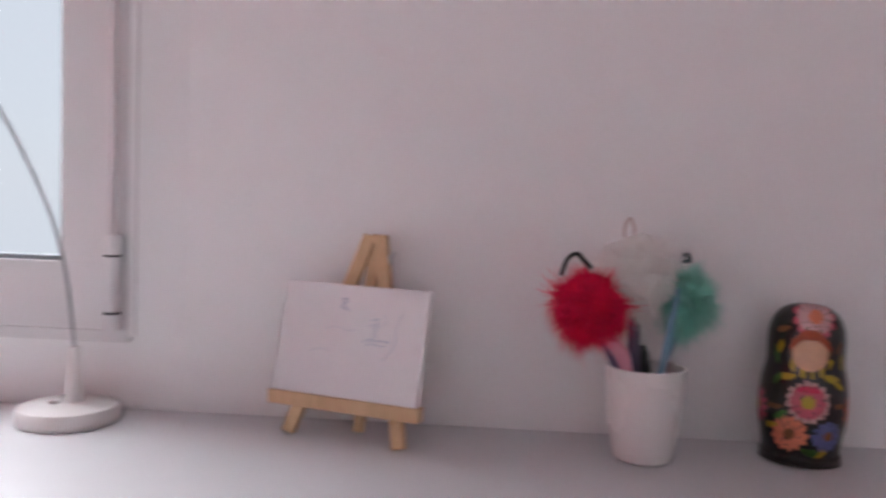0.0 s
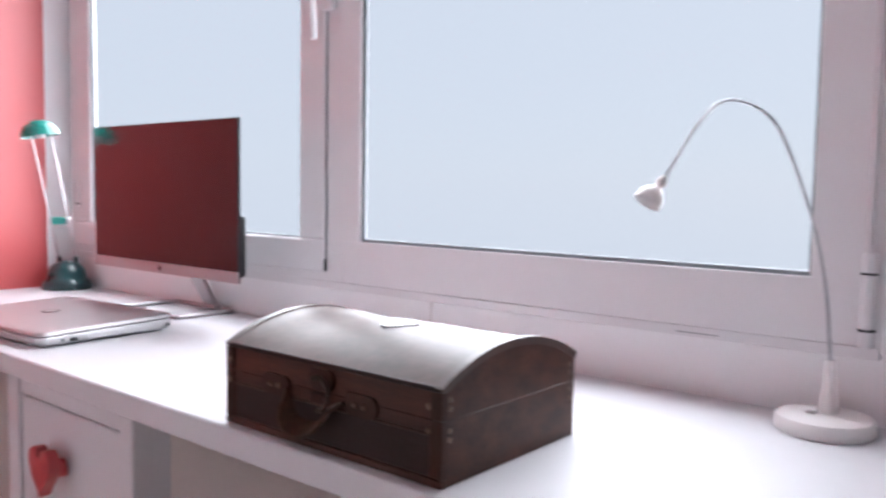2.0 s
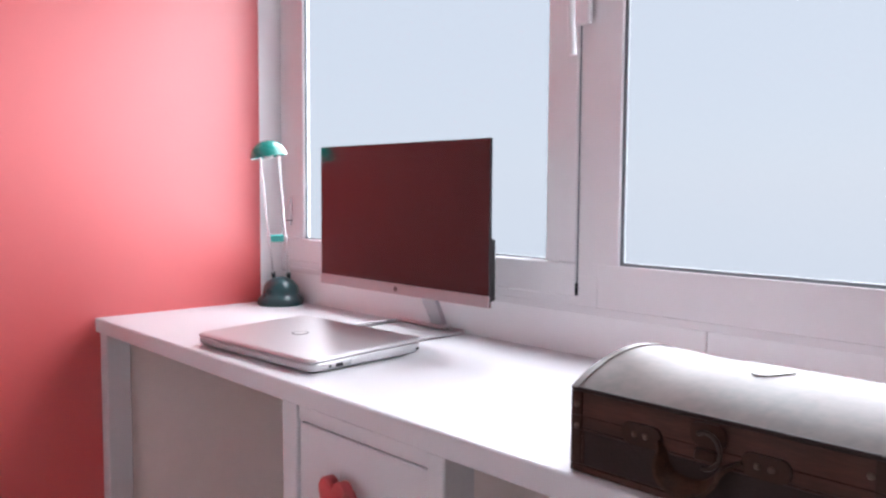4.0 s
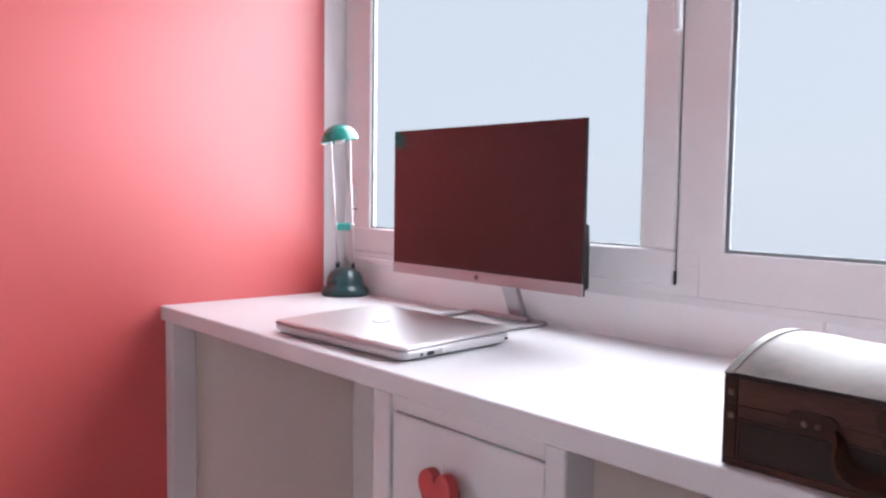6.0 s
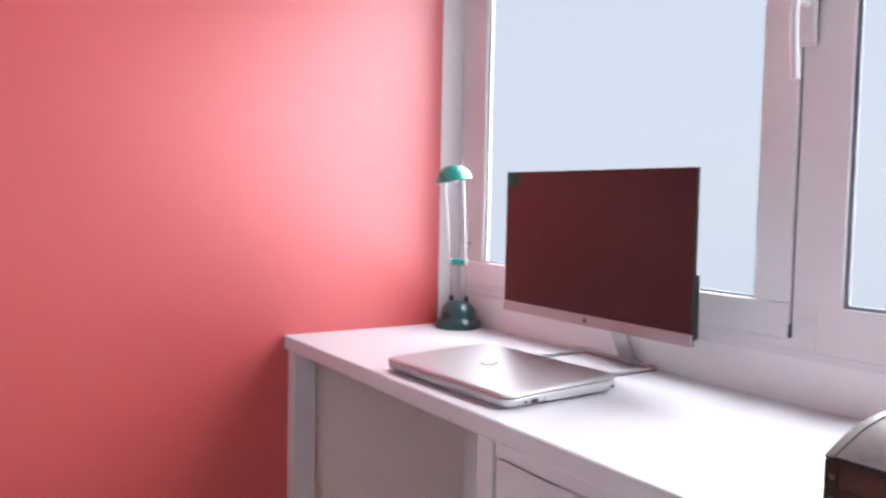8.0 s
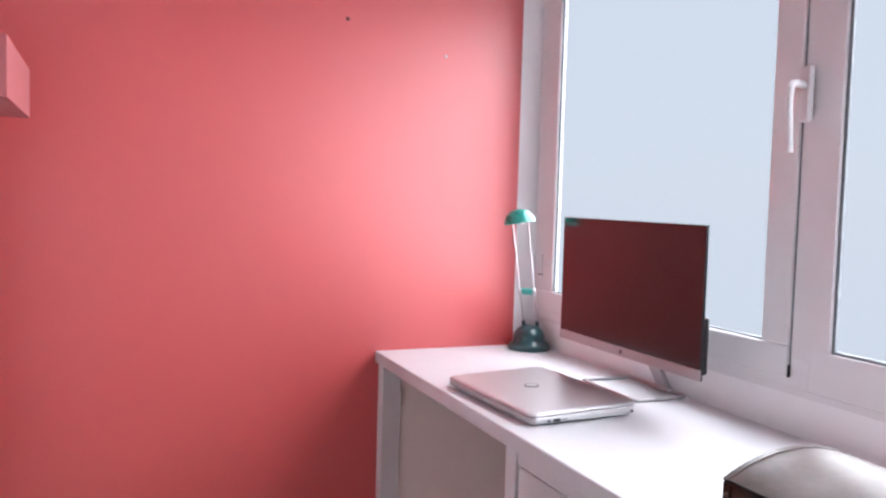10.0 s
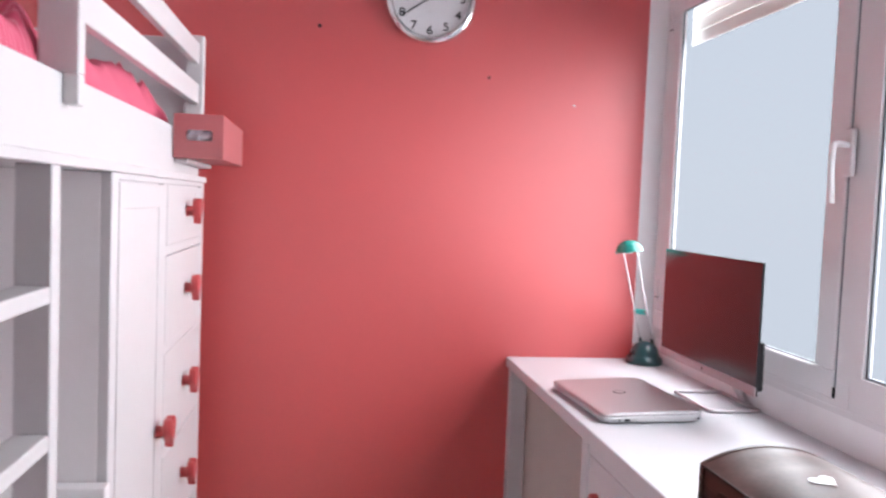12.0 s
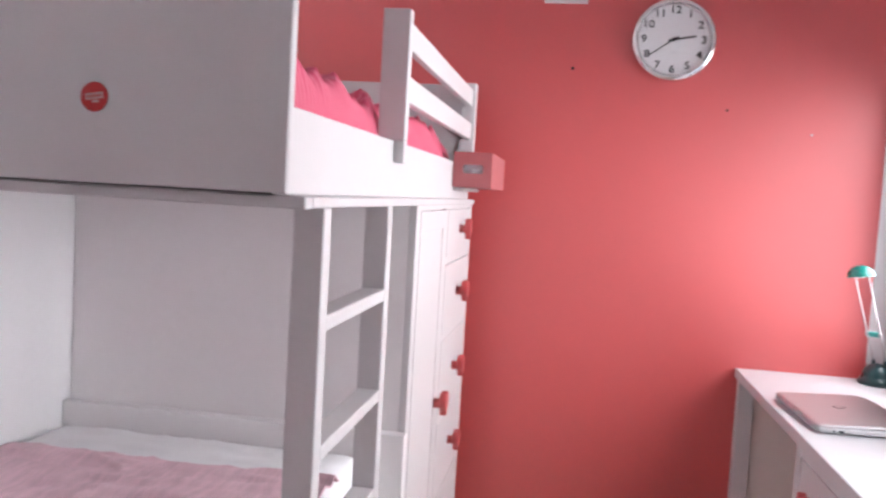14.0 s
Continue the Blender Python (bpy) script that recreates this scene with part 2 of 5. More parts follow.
def smooth_path(keys, n=8):
    """A Catmull-Rom path through key points."""
    k = [Vector(p) for p in keys]
    k = [k[0] * 2 - k[1]] + k + [k[-1] * 2 - k[-2]]
    out = []
    for i in range(1, len(k) - 2):
        for s in range(n):
            t = s / n
            a, b, c, d = k[i - 1], k[i], k[i + 1], k[i + 2]
            out.append(0.5 * ((2 * b) + (c - a) * t + (2 * a - 5 * b + 4 * c - d) * t * t + (3 * b - a - 3 * c + d) * t ** 3))
    out.append(k[-2])
    return out


def prism(bm, outline, depth, m=None, r=0.0):
    """A flat outline in the xy plane, pulled up in z by depth."""
    lo = [bm.verts.new((x, y, 0)) for x, y in outline]
    hi = [bm.verts.new((x, y, depth)) for x, y in outline]
    n = len(lo)
    faces = [bm.faces.new(lo[::-1]), bm.faces.new(hi)]
    for i in range(n):
        faces.append(bm.faces.new((lo[i], lo[(i + 1) % n], hi[(i + 1) % n], hi[i])))
    vs = lo + hi
    if r > 0:
        edges = list({e for f in faces[:2] for e in f.edges})
        res = bmesh.ops.bevel(bm, geom=edges, offset=r, segments=2, affect='EDGES', profile=0.5)
        vs = list({v for v in bm.verts if v.is_valid} if len(bm.verts) < 3000 else {v for f in res["faces"] for v in f.verts} | {v for v in vs if v.is_valid})
    if m is not None:
        bmesh.ops.transform(bm, matrix=m, verts=vs)
    return bm


def heart_outline(w, h, n=40):
    pts = []
    for i in range(n):
        t = 2 * math.pi * i / n
        x = 16 * math.sin(t) ** 3
        y = 13 * math.cos(t) - 5 * math.cos(2 * t) - 2 * math.cos(3 * t) - math.cos(4 * t)
        pts.append((x / 32 * w, (y + 2.5) / 29 * h))
    return pts[::-1]


def round_rect(w, h, r, n=6):
    pts = []
    for cx, cy, a0 in ((w / 2 - r, h / 2 - r, 0), (-w / 2 + r, h / 2 - r, 90), (-w / 2 + r, -h / 2 + r, 180), (w / 2 - r, -h / 2 + r, 270)):
        for i in range(n + 1):
            a = radians(a0 + 90 * i / n)
            pts.append((cx + r * math.cos(a), cy + r * math.sin(a)))
    return pts


def structure(name, boxes, material, label, r=0.0):
    bm = bmesh.new()
    for a, b in boxes:
        rbox(bm, a, b, r)
    return tagged(part(name, bm, material), label, name.split("_")[0], kind="structure")


# ---- the room ----
ROOM_X, ROOM_Y, ROOM_H = 3.32, -2.24, 2.5
WY = 0.07          # inner face of the window wall
structure("floor", [((-0.15, ROOM_Y - 0.15, -0.12), (ROOM_X + 0.15, 0.17, 0.0))], M_FLOOR, "pale wooden floor of a bedroom")
structure("ceiling", [((-0.15, ROOM_Y - 0.15, ROOM_H), (ROOM_X + 0.15, 0.17, ROOM_H + 0.12))], M_CEIL, "plain white ceiling")
structure("wall_west", [((-0.15, ROOM_Y - 0.15, 0.0), (0.0, -0.010, ROOM_H))], M_RED, "bright red painted satin wall with small plug holes")
structure("wall_west_return", [((-0.15, -0.010, 0.0), (0.0, 0.1005, ROOM_H))], M_WALL, "narrow white painted strip beside the window")
structure("wall_north", [((0.0, WY, 0.0), (ROOM_X + 0.15, 0.17, 0.837)), ((0.0, WY, 1.985), (ROOM_X + 0.15, 0.17, ROOM_H)),
                         ((1.945, WY, 0.837), (ROOM_X + 0.15, 0.17, 1.985))], M_WALL, "white painted wall with a wide window above the desk")
structure("wall_south", [((0.0, ROOM_Y - 0.15, 0.0), (ROOM_X + 0.15, ROOM_Y, ROOM_H))], M_WALL, "white painted wall behind the bunk bed")
structure("wall_east", [((ROOM_X, ROOM_Y, 0.0), (ROOM_X + 0.15, WY, ROOM_H))], M_WALL, "plain white wall closing the room")
structure("trim_joint", [((1.2505, WY - 0.0022, 0.752), (1.2535, WY + 0.004, 0.853))], mat("grey_joint", (0.72, 0.69, 0.69), 0.7), "thin vertical joint line in the wall")

# window
win = thing("window_1", (0.97, WY, 0.837), "white PVC window with one opening sash and one fixed pane", "window", kind="structure")
FY = 0.056         # front of the outer frame
GB, GT = 0.92, 1.885
boxpart("frame_bottom", (0.0, FY, 0.837), (1.0465, 0.100, 0.897), M_PVC, win, 0.001)
boxpart("frame_lip", (0.0, FY - 0.0008, 0.829), (1.94, FY + 0.02, 0.8425), M_PVC, win, 0.0006)
boxpart("frame_top", (0.0, FY, 1.925), (1.0465, 0.100, 1.985), M_PVC, win, 0.001)
boxpart("frame_jamb", (0.0, FY, 0.897), (0.045, 0.100, 1.925), M_PVC, win, 0.001)
part("edge_trim", prism(bmesh.new(), [(1.9403, 0.0568), (1.9450, 0.0568), (2.0050, 0.0697), (2.0050, 0.0760), (1.9403, 0.0760)], 1.149, Matrix.Translation((0, 0, 0.836))), M_WALL, win)
boxpart("edge_joint", (1.9482, 0.0566, 0.838), (1.9498, 0.0600, 1.984), M_GAP, win, 0.0)
# fixed light: mullion, rails and stile welded flush, glass close to their inner face
for n, a, b in (("mullion", (0.993, FY, GB), (1.089, 0.076, GT)), ("fixed_rail", (1.0468, FY, 0.8428), (1.94, 0.080, GB)),
                ("fixed_rail", (1.0468, FY, GT), (1.94, 0.080, 1.985)), ("fixed_stile", (1.861, FY, GB), (1.94, 0.080, GT))):
    boxpart(n, a, b, M_PVC, win, 0.0005)
boxpart("mullion_foot", (0.993, FY + 0.0004, 0.897), (1.0465, 0.080, GB), M_PVC, win, 0.0003)
boxpart("mullion_head", (0.993, FY + 0.0004, GT), (1.0465, 0.080, 1.925), M_PVC, win, 0.0003)
for n, a, b in (("gasket", (1.089, 0.0625, GB), (1.861, 0.0675, GB + 0.006)), ("gasket", (1.089, 0.0625, GB + 0.006), (1.0965, 0.0675, GT)),
                ("gasket", (1.857, 0.0625, GB + 0.006), (1.861, 0.0675, GT)), ("gasket", (1.0965, 0.0625, GT - 0.005), (1.857, 0.0675, GT))):
    boxpart(n, a, b, M_BEAD, win, 0.0)
pane = boxpart("pane", (1.0905, 0.069, GB + 0.001), (1.8595, 0.075, GT - 0.001), M_GLASS, win, 0.0)
pane.visible_shadow = False
boxpart("lip_gap", (1.695, FY - 0.0011, 0.8335), (1.752, FY - 0.0006, 0.8346), M_BEAD, win, 0.0)
# opening sash, standing slightly proud
boxpart("sash_bottom_rail", (0.022, 0.049, 0.858), (1.002, 0.071, GB), M_PVC, win, 0.004, 2)
boxpart("sash_top_rail", (0.022, 0.049, GT), (1.002, 0.071, 1.95), M_PVC, win, 0.004, 2)
boxpart("sash_stile", (0.022, 0.049, GB), (0.117, 0.071, GT), M_PVC, win, 0.004, 2)
boxpart("sash_stile", (0.932, 0.049, GB), (1.002, 0.071, GT), M_PVC, win, 0.004, 2)
boxpart("sash_rebate", (1.0022, 0.0535, 0.861), (1.0040, 0.0556, 1.945), M_BEAD, win, 0.0)
boxpart("sash_end_cap", (1.0022, 0.0485, 0.861), (1.0048, 0.0557, 0.884), M_BLACK, win, 0.0005)
for n, a, b in (("gasket", (0.117, 0.056, GB), (0.932, 0.061, GB + 0.004)), ("gasket", (0.117, 0.056, GB + 0.004), (0.121, 0.061, GT)),
                ("gasket", (0.928, 0.056, GB + 0.004), (0.932, 0.061, GT)), ("gasket", (0.121, 0.056, GT - 0.004), (0.928, 0.061, GT))):
    boxpart(n, a, b, M_BEAD, win, 0.0)
pane = boxpart("pane", (0.1185, 0.063, GB + 0.001), (0.9305, 0.069, GT - 0.001), M_GLASS, win, 0.0)
pane.visible_shadow = False
for z in (0.955, 1.826):
    boxpart("hinge", (0.046, 0.043, z - 0.003), (0.062, 0.0488, z + 0.072), M_PVC, win, 0.0025, 2)
    boxpart("hinge_ring", (0.0455, 0.0425, z + 0.010), (0.0625, 0.0489, z + 0.0128), M_BLACK, win, 0.0)
boxpart("handle_plate", (1.002, 0.037, 1.338), (1.032, 0.0489, 1.440), M_PVC, win, 0.004, 2)
bm = bmesh.new()
tube(bm, smooth_path([(1.019, 0.038, 1.404), (1.020, 0.012, 1.406), (1.022, 0.001, 1.396), (1.024, -0.002, 1.352), (1.028, 0.000, 1.280)], 6),
     0.0068, 12)
part("handle_lever", bm, M_PVC, win, smooth=True)

# roller shutter just showing behind the panes
shut = thing("roller_shutter", (0.97, 0.12, 1.792), "beige roller shutter, almost fully raised, outside the window", "shutter")
for i in range(3):
    z = 1.792 + i * 0.0418
    boxpart("slat", (0.05, 0.118, z), (1.868, 0.128, z + 0.040), M_SHUT, shut, 0.004, 2)

# shutter crank beside the window
crank = thing("shutter_crank", (1.918, 0.045, 0.86), "grey shutter crank rod with white grip beside the window", "crank")
bm = bmesh.new()
tube(bm, [(1.9265, 0.044, 0.945), (1.9265, 0.047, 2.0)], 0.0045, 10)
part("rod", bm, M_STEEL, crank, smooth=True)
bm = bmesh.new()
tube(bm, [(1.9275, 0.044, 0.866), (1.9275, 0.044, 0.929)], 0.0078, 14)
part("grip", bm, M_PVC, crank, smooth=True)
bm = bmesh.new()
tube(bm, [(1.9275, 0.044, 0.931), (1.9275, 0.044, 0.953)], 0.0092, 14)
part("knuckle", bm, M_PVC, crank, smooth=True)
bm = bmesh.new()
tube(bm, [(1.9275, 0.044, 0.845), (1.9275, 0.044, 0.863)], 0.0085, 14)
part("end_cap", bm, M_PVC, crank, smooth=True)
for z in (0.9295, 0.8645):
    bm = bmesh.new()
    tube(bm, [(1.9275, 0.044, z - 0.0012), (1.9275, 0.044, z + 0.0012)], 0.0095, 14)
    part("ring", bm, M_BLACK, crank, smooth=True)

# ---- desk ----
desk = thing("desk", (1.4, -0.19, 0.0), "long white lacquered desk along the window wall, with one drawer", "desk")
DF = -0.443
boxpart("desktop", (0.001, DF, 0.717), (2.95, WY - 0.001, 0.75), M_DESK, desk, 0.003, 2)
boxpart("leg", (0.002, DF + 0.010, 0.0), (0.042, DF + 0.065, 0.717), M_DESK, desk, 0.002)
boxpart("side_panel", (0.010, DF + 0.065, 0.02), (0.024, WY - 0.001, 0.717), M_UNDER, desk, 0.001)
boxpart("drawer_stile", (0.804, DF + 0.004, 0.0), (0.845, DF + 0.06, 0.717), M_DESK, desk, 0.002)
boxpart("drawer_stile", (1.150, DF + 0.004, 0.0), (1.183, DF + 0.06, 0.717), M_DESK, desk, 0.002)
boxpart("drawer_rail", (0.849, DF + 0.006, 0.694), (1.150, DF + 0.05, 0.717), M_DESK, desk, 0.001)
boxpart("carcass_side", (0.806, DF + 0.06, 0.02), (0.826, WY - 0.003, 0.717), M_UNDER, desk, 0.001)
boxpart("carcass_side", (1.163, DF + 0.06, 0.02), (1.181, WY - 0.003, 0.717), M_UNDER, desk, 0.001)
boxpart("end_support", (2.91, DF + 0.01, 0.0), (2.945, WY - 0.003, 0.717), M_DESK, desk, 0.002)
boxpart("shadow_groove", (0.845, DF + 0.012, 0.30), (0.852, DF + 0.02, 0.717), M_DESK, desk, 0.0)


def heart_knob(name, parent, base, axis, size=0.052):
    """A heart-shaped knob on a short round neck, standing out from base along -y or +y."""
    s = axis
    bm = bmesh.new()
    m = Matrix.Translation(base) @ Matrix.Rotation(radians(-90 * s), 4, 'X')
    # outline drawn in xy, thickness along z which turns into y
    flip = Matrix.Scale(-1, 4, (0, 1, 0)) if s > 0 else Matrix.Identity(4)
    prism(bm, heart_outline(size, size * 1.08), 0.018, m @ Matrix.Translation((0, 0, 0.018)) @ flip, 0.003)
    k = part(name, bm, M_REDWOOD, parent, smooth=True)
    bm = bmesh.new()
    lathe(bm, [(0.0, 0.0), (0.014, 0.0), (0.0125, 0.009), (0.0135, 0.019), (0.0, 0.019)], 18, m)
    part("neck", bm, M_REDWOOD, k, smooth=True)
    return k


for z0, z1 in ((0.43, 0.690), (0.14, 0.424)):
    dr = boxpart("drawer", (0.853, DF + 0.007, z0), (1.1485, DF + 0.025, z1), M_DESK, desk, 0.0015)
    heart_knob("knob", dr, (0.985, DF + 0.007, z1 - 0.083), -1, 0.066)

# ---- things on the desk ----
TOP = 0.75


def dome(r, h, n=8, z0=0.0):
    return [(r * math.cos(math.pi / 2 * i / n), z0 + h * math.sin(math.pi / 2 * i / n)) for i in range(n + 1)]


# teal desk lamp by the red wall
gl = thing("desk_lamp", (0.085, -0.001, TOP), "teal desk lamp with two thin leaning rods on the desk", "lamp")
bm = bmesh.new()
lathe(bm, [(0.0, 0.0), (0.060, 0.0), (0.062, 0.004), (0.0615, 0.012), (0.057, 0.021), (0.050, 0.026), (0.0485, 0.030)] +
      [(0.0485 * math.cos(a) ** 0.9, 0.030 + 0.045 * math.sin(a)) for a in [math.pi / 2 * i / 9 for i in range(1, 10)]], 40, Matrix.Translation((0.085, -0.001, TOP)) @ Matrix.Scale(0.96, 4))
part("base", bm, M_DGREEN, gl, "glossy dark teal dome base", True)
head = Vector((0.264, -0.138, 1.128))
foot = Vector((0.076, 0.006, 0.826))
side = Vector((0.61, 0.79, 0)).normalized()
for s in (-1, 1):
    a, b = foot + side * 0.0195 * s, head + side * 0.021 * s
    bm = bmesh.new()
    tube(bm, [a, a.lerp(b, 0.5), b], [0.0026, 0.0022, 0.0019], 10)
    part("rod", bm, M_STEEL, gl, smooth=True)
    bm = bmesh.new()
    tube(bm, [a - (b - a).normalized() * 0.020, a + (b - a).normalized() * 0.006], 0.0052, 12)
    part("socket", bm, M_DGREEN, gl, smooth=True)
c = foot.lerp(head, 0.33)
along = (head - foot).normalized()
bm = bmesh.new()
fm = Matrix((( *side, 0), (*side.cross(along), 0), (*along, 0), (0, 0, 0, 1))).transposed()
fm.translation = c
rbox(bm, (-0.0165, -0.0025, -0.0105), (0.0165, 0.0025, 0.0105), 0.001, 2, fm)
part("band", bm, M_TEALBAND, gl, "pale teal clip joining the rods")
for s in (-1, 1):
    bm = bmesh.new()
    rbox(bm, (s * 0.0205 - 0.0042, -0.0045, -0.0105), (s * 0.0205 + 0.0042, 0.0045, 0.0105), 0.0015, 2, fm)
    part("band_sleeve", bm, M_STEEL, gl)
bm = bmesh.new()
tilt = Matrix.Translation(head + Vector((0.002, -0.002, -0.006))) @ Matrix.Rotation(radians(10), 4, (0.79, -0.61, 0))
lathe(bm, [(0.040, 0.004)] + dome(0.0415, 0.038, 9) + [(0.0, 0.0355)] + [(0.0385 * math.sin(math.pi / 2 * i / 6), 0.004 + 0.0315 * math.cos(math.pi / 2 * i / 6)) for i in range(1, 7)], 36, tilt)
part("shade", bm, M_GREEN, gl, "teal half-dome shade", True)
bm = bmesh.new()
lathe(bm, [(0.0, -0.004), (0.010, -0.003), (0.013, 0.006), (0.009, 0.016), (0.0, 0.017)], 14, tilt)
part("bulb", bm, M_LAMPW, gl, smooth=True)

# white gooseneck lamp
wl = thing("gooseneck_lamp", (1.897, 0.008, TOP), "small white gooseneck lamp with a round base, switched off", "lamp")
bm = bmesh.new()
lathe(bm, [(0.0, 0.0), (0.052, 0.0), (0.0535, 0.002), (0.0535, 0.013), (0.051, 0.017), (0.044, 0.0185), (0.0, 0.0195)], 48, Matrix.Translation((1.897, 0.008, TOP)))
part("base", bm, M_LAMPW, wl, smooth=True)
bm = bmesh.new()
lathe(bm, [(0.0, 0.018), (0.0105, 0.018), (0.0095, 0.03), (0.0075, 0.05), (0.0062, 0.08), (0.0, 0.08)], 20, Matrix.Translation((1.898, 0.018, TOP)))
part("stem", bm, M_LAMPW, wl, smooth=True)
bm = bmesh.new()
rbox(bm, (1.879, -0.002, 0.768), (1.889, 0.008, 0.774), 0.002, 2)
part("switch", bm, M_LAMPW, wl)
neck = smooth_path([(1.898, 0.018, 0.828), (1.890, 0.014, 0.908), (1.881, 0.001, 0.970), (1.868, -0.024, 1.031), (1.854, -0.050, 1.082),
                    (1.844, -0.068, 1.103), (1.831, -0.092, 1.114), (1.818, -0.115, 1.1165), (1.808, -0.134, 1.107), (1.797, -0.155, 1.083),
                    (1.789, -0.170, 1.058), (1.781, -0.184, 1.034)], 5)
bm = bmesh.new()
tube(bm, neck, 0.0019, 10)
part("gooseneck", bm, mat("gooseneck_steel", (0.34, 0.34, 0.36), 0.38, metal=0.6, vary=0.05, scale=200), wl, smooth=True)
hp = Vector((1.780, -0.186, 1.031))
hd = Vector((-0.34, -0.50, -0.80)).normalized()
hm = hd.to_track_quat('Z', 'Y').to_matrix().to_4x4()
hm = hm @ Matrix.Scale(0.80, 4)
hm.translation = hp
bm = bmesh.new()
lathe(bm, [(0.0, -0.006), (0.004, -0.005), (0.0062, 0.0), (0.0066, 0.006), (0.0045, 0.011), (0.005, 0.013), (0.0, 0.013)], 18, hm)
part("collar", bm, M_LAMPW, wl, smooth=True)
bm = bmesh.new()
lathe(bm, [(0.0, 0.012), (0.0055, 0.013), (0.011, 0.017), (0.0155, 0.023), (0.0178, 0.031), (0.0182, 0.037), (0.0168, 0.037), (0.0160, 0.030),
           (0.012, 0.022), (0.0, 0.018)], 32, hm)
part("lamp_head", bm, M_LAMPW, wl, smooth=True)

# wooden treasure-style chest
CX0, CX1, CY0, CY1 = 1.375, 1.692, -0.428, -0.203
SPLIT, EAVE, CROWN = 0.812, 0.843, 0.871
ch = thing("wooden_chest", ((CX0 + CX1) / 2, (CY0 + CY1) / 2, TOP), "closed dark wooden chest with an arched lid on the desk", "chest")
boxpart("body", (CX0, CY0, TOP), (CX1, CY1, SPLIT - 0.0002), M_CHEST, ch, 0.0007)


def arch(y0, y1, zb, ze, zc, n=14):
    """The end outline of the lid: straight sides and a round top."""
    half, rise = (y1 - y0) / 2, zc - ze
    rad = (half * half + rise * rise) / (2 * rise)
    cy, cz = (y0 + y1) / 2, zc - rad
    a = math.asin(half / rad)
    top = [(cy + rad * math.sin(-a + 2 * a * i / n), cz + rad * math.cos(-a + 2 * a * i / n)) for i in range(n + 1)]
    return [(y1, zb), (y0, zb)] + top


def loft_x(bm, outline, x0, x1):
    a = [bm.verts.new((x0, y, z)) for y, z in outline]
    b = [bm.verts.new((x1, y, z)) for y, z in outline]
    k = len(a)
    bm.faces.new(a)
    bm.faces.new(b[::-1])
    for i in range(k):
        bm.faces.new((a[i], b[i], b[(i + 1) % k], a[(i + 1) % k]))
    return bm


lid = part("lid", loft_x(bmesh.new(), arch(CY0, CY1, SPLIT + 0.0001, EAVE - 0.002, CROWN - 0.0048), CX0, CX1), M_CHEST, ch, smooth=True)
n = 16
outer = arch(CY0 - 0.002, CY1 + 0.002, 0, EAVE - 0.001, CROWN, n)[2:]
inner = arch(CY0 + 0.001, CY1 - 0.001, 0, EAVE - 0.0035, CROWN - 0.0022, n)[2:]
bm = bmesh.new()
steps = 44
span = []
for i in range(steps + 1):
    f = i / steps
    x = CX0 + 0.007 + (CX1 - CX0 - 0.014) * f
    sag = 0.0012 * (1 - (2 * f - 1) ** 6) - 0.0010 * math.exp(-((f - 0.10) / 0.06) ** 2) + 0.0020 * math.exp(-((f - 0.26) / 0.10) ** 2)
    span.append([bm.verts.new((x, y, z - sag * math.sin(math.pi * k / n))) for k, (y, z) in enumerate(outer)] + [bm.verts.new((x, y, z - 0.0035)) for y, z in inner[::-1]])
m = len(span[0])
for a, b in zip(span, span[1:]):
    for k in range(m):
        bm.faces.new((a[k], b[k], b[(k + 1) % m], a[(k + 1) % m]))
bm.faces.new(span[0])
bm.faces.new(span[-1][::-1])
part("lid_covering", bm, M_CHESTTOP, lid, "dark shiny leatherette lid covering", True)
for x in (CX0 - 0.001, CX1 - 0.008):
    rim_o = arch(CY0 - 0.003, CY1 + 0.003, 0, EAVE - 0.001, CROWN + 0.0016, n)[2:]
    part("lid_rim", loft_x(bmesh.new(), rim_o + [(y, z - 0.004) for y, z in inner[::-1]], x, x + 0.009), M_RIM, lid, smooth=True)
boxpart("front_strip", (CX0 + 0.002, CY0 - 0.0025, EAVE - 0.005), (CX1 - 0.002, CY0 + 0.001, EAVE), M_LEATHER, lid, 0.001)
for x in (CX0 + 0.0128, CX1 - 0.0158):
    boxpart("front_moulding", (x, CY0 - 0.0014, TOP + 0.009), (x + 0.003, CY0 + 0.001, SPLIT - 0.0125), M_CHEST, ch, 0.0006)
boxpart("front_moulding", (CX0 + 0.0128, CY0 - 0.0016, SPLIT - 0.0155), (CX1 - 0.0128, CY0 + 0.001, SPLIT - 0.0128), M_CHEST, ch, 0.0006)
boxpart("front_panel", (CX0 + 0.0160, CY0 - 0.0008, TOP + 0.0095), (CX1 - 0.0160, CY0 + 0.001, SPLIT - 0.0157), M_LEATHER, ch, 0.0003, label="dark recessed front panel")
boxpart("base_strip", (CX0 - 0.001, CY0 - 0.003, TOP + 0.001), (CX1 + 0.001, CY0 + 0.001, TOP + 0.009), M_CHEST, ch, 0.001)
for x in (CX0 - 0.0012, CX1 - 0.0125):
    boxpart("corner_strip", (x, CY0 - 0.0022, TOP + 0.009), (x + 0.0137, CY0 + 0.005, SPLIT - 0.0002), M_TAB, ch, 0.0004)
    boxpart("corner_strip", (x, CY0 - 0.0022, SPLIT + 0.0002), (x + 0.0137, CY0 + 0.005, EAVE - 0.005), M_TAB, lid, 0.0004)


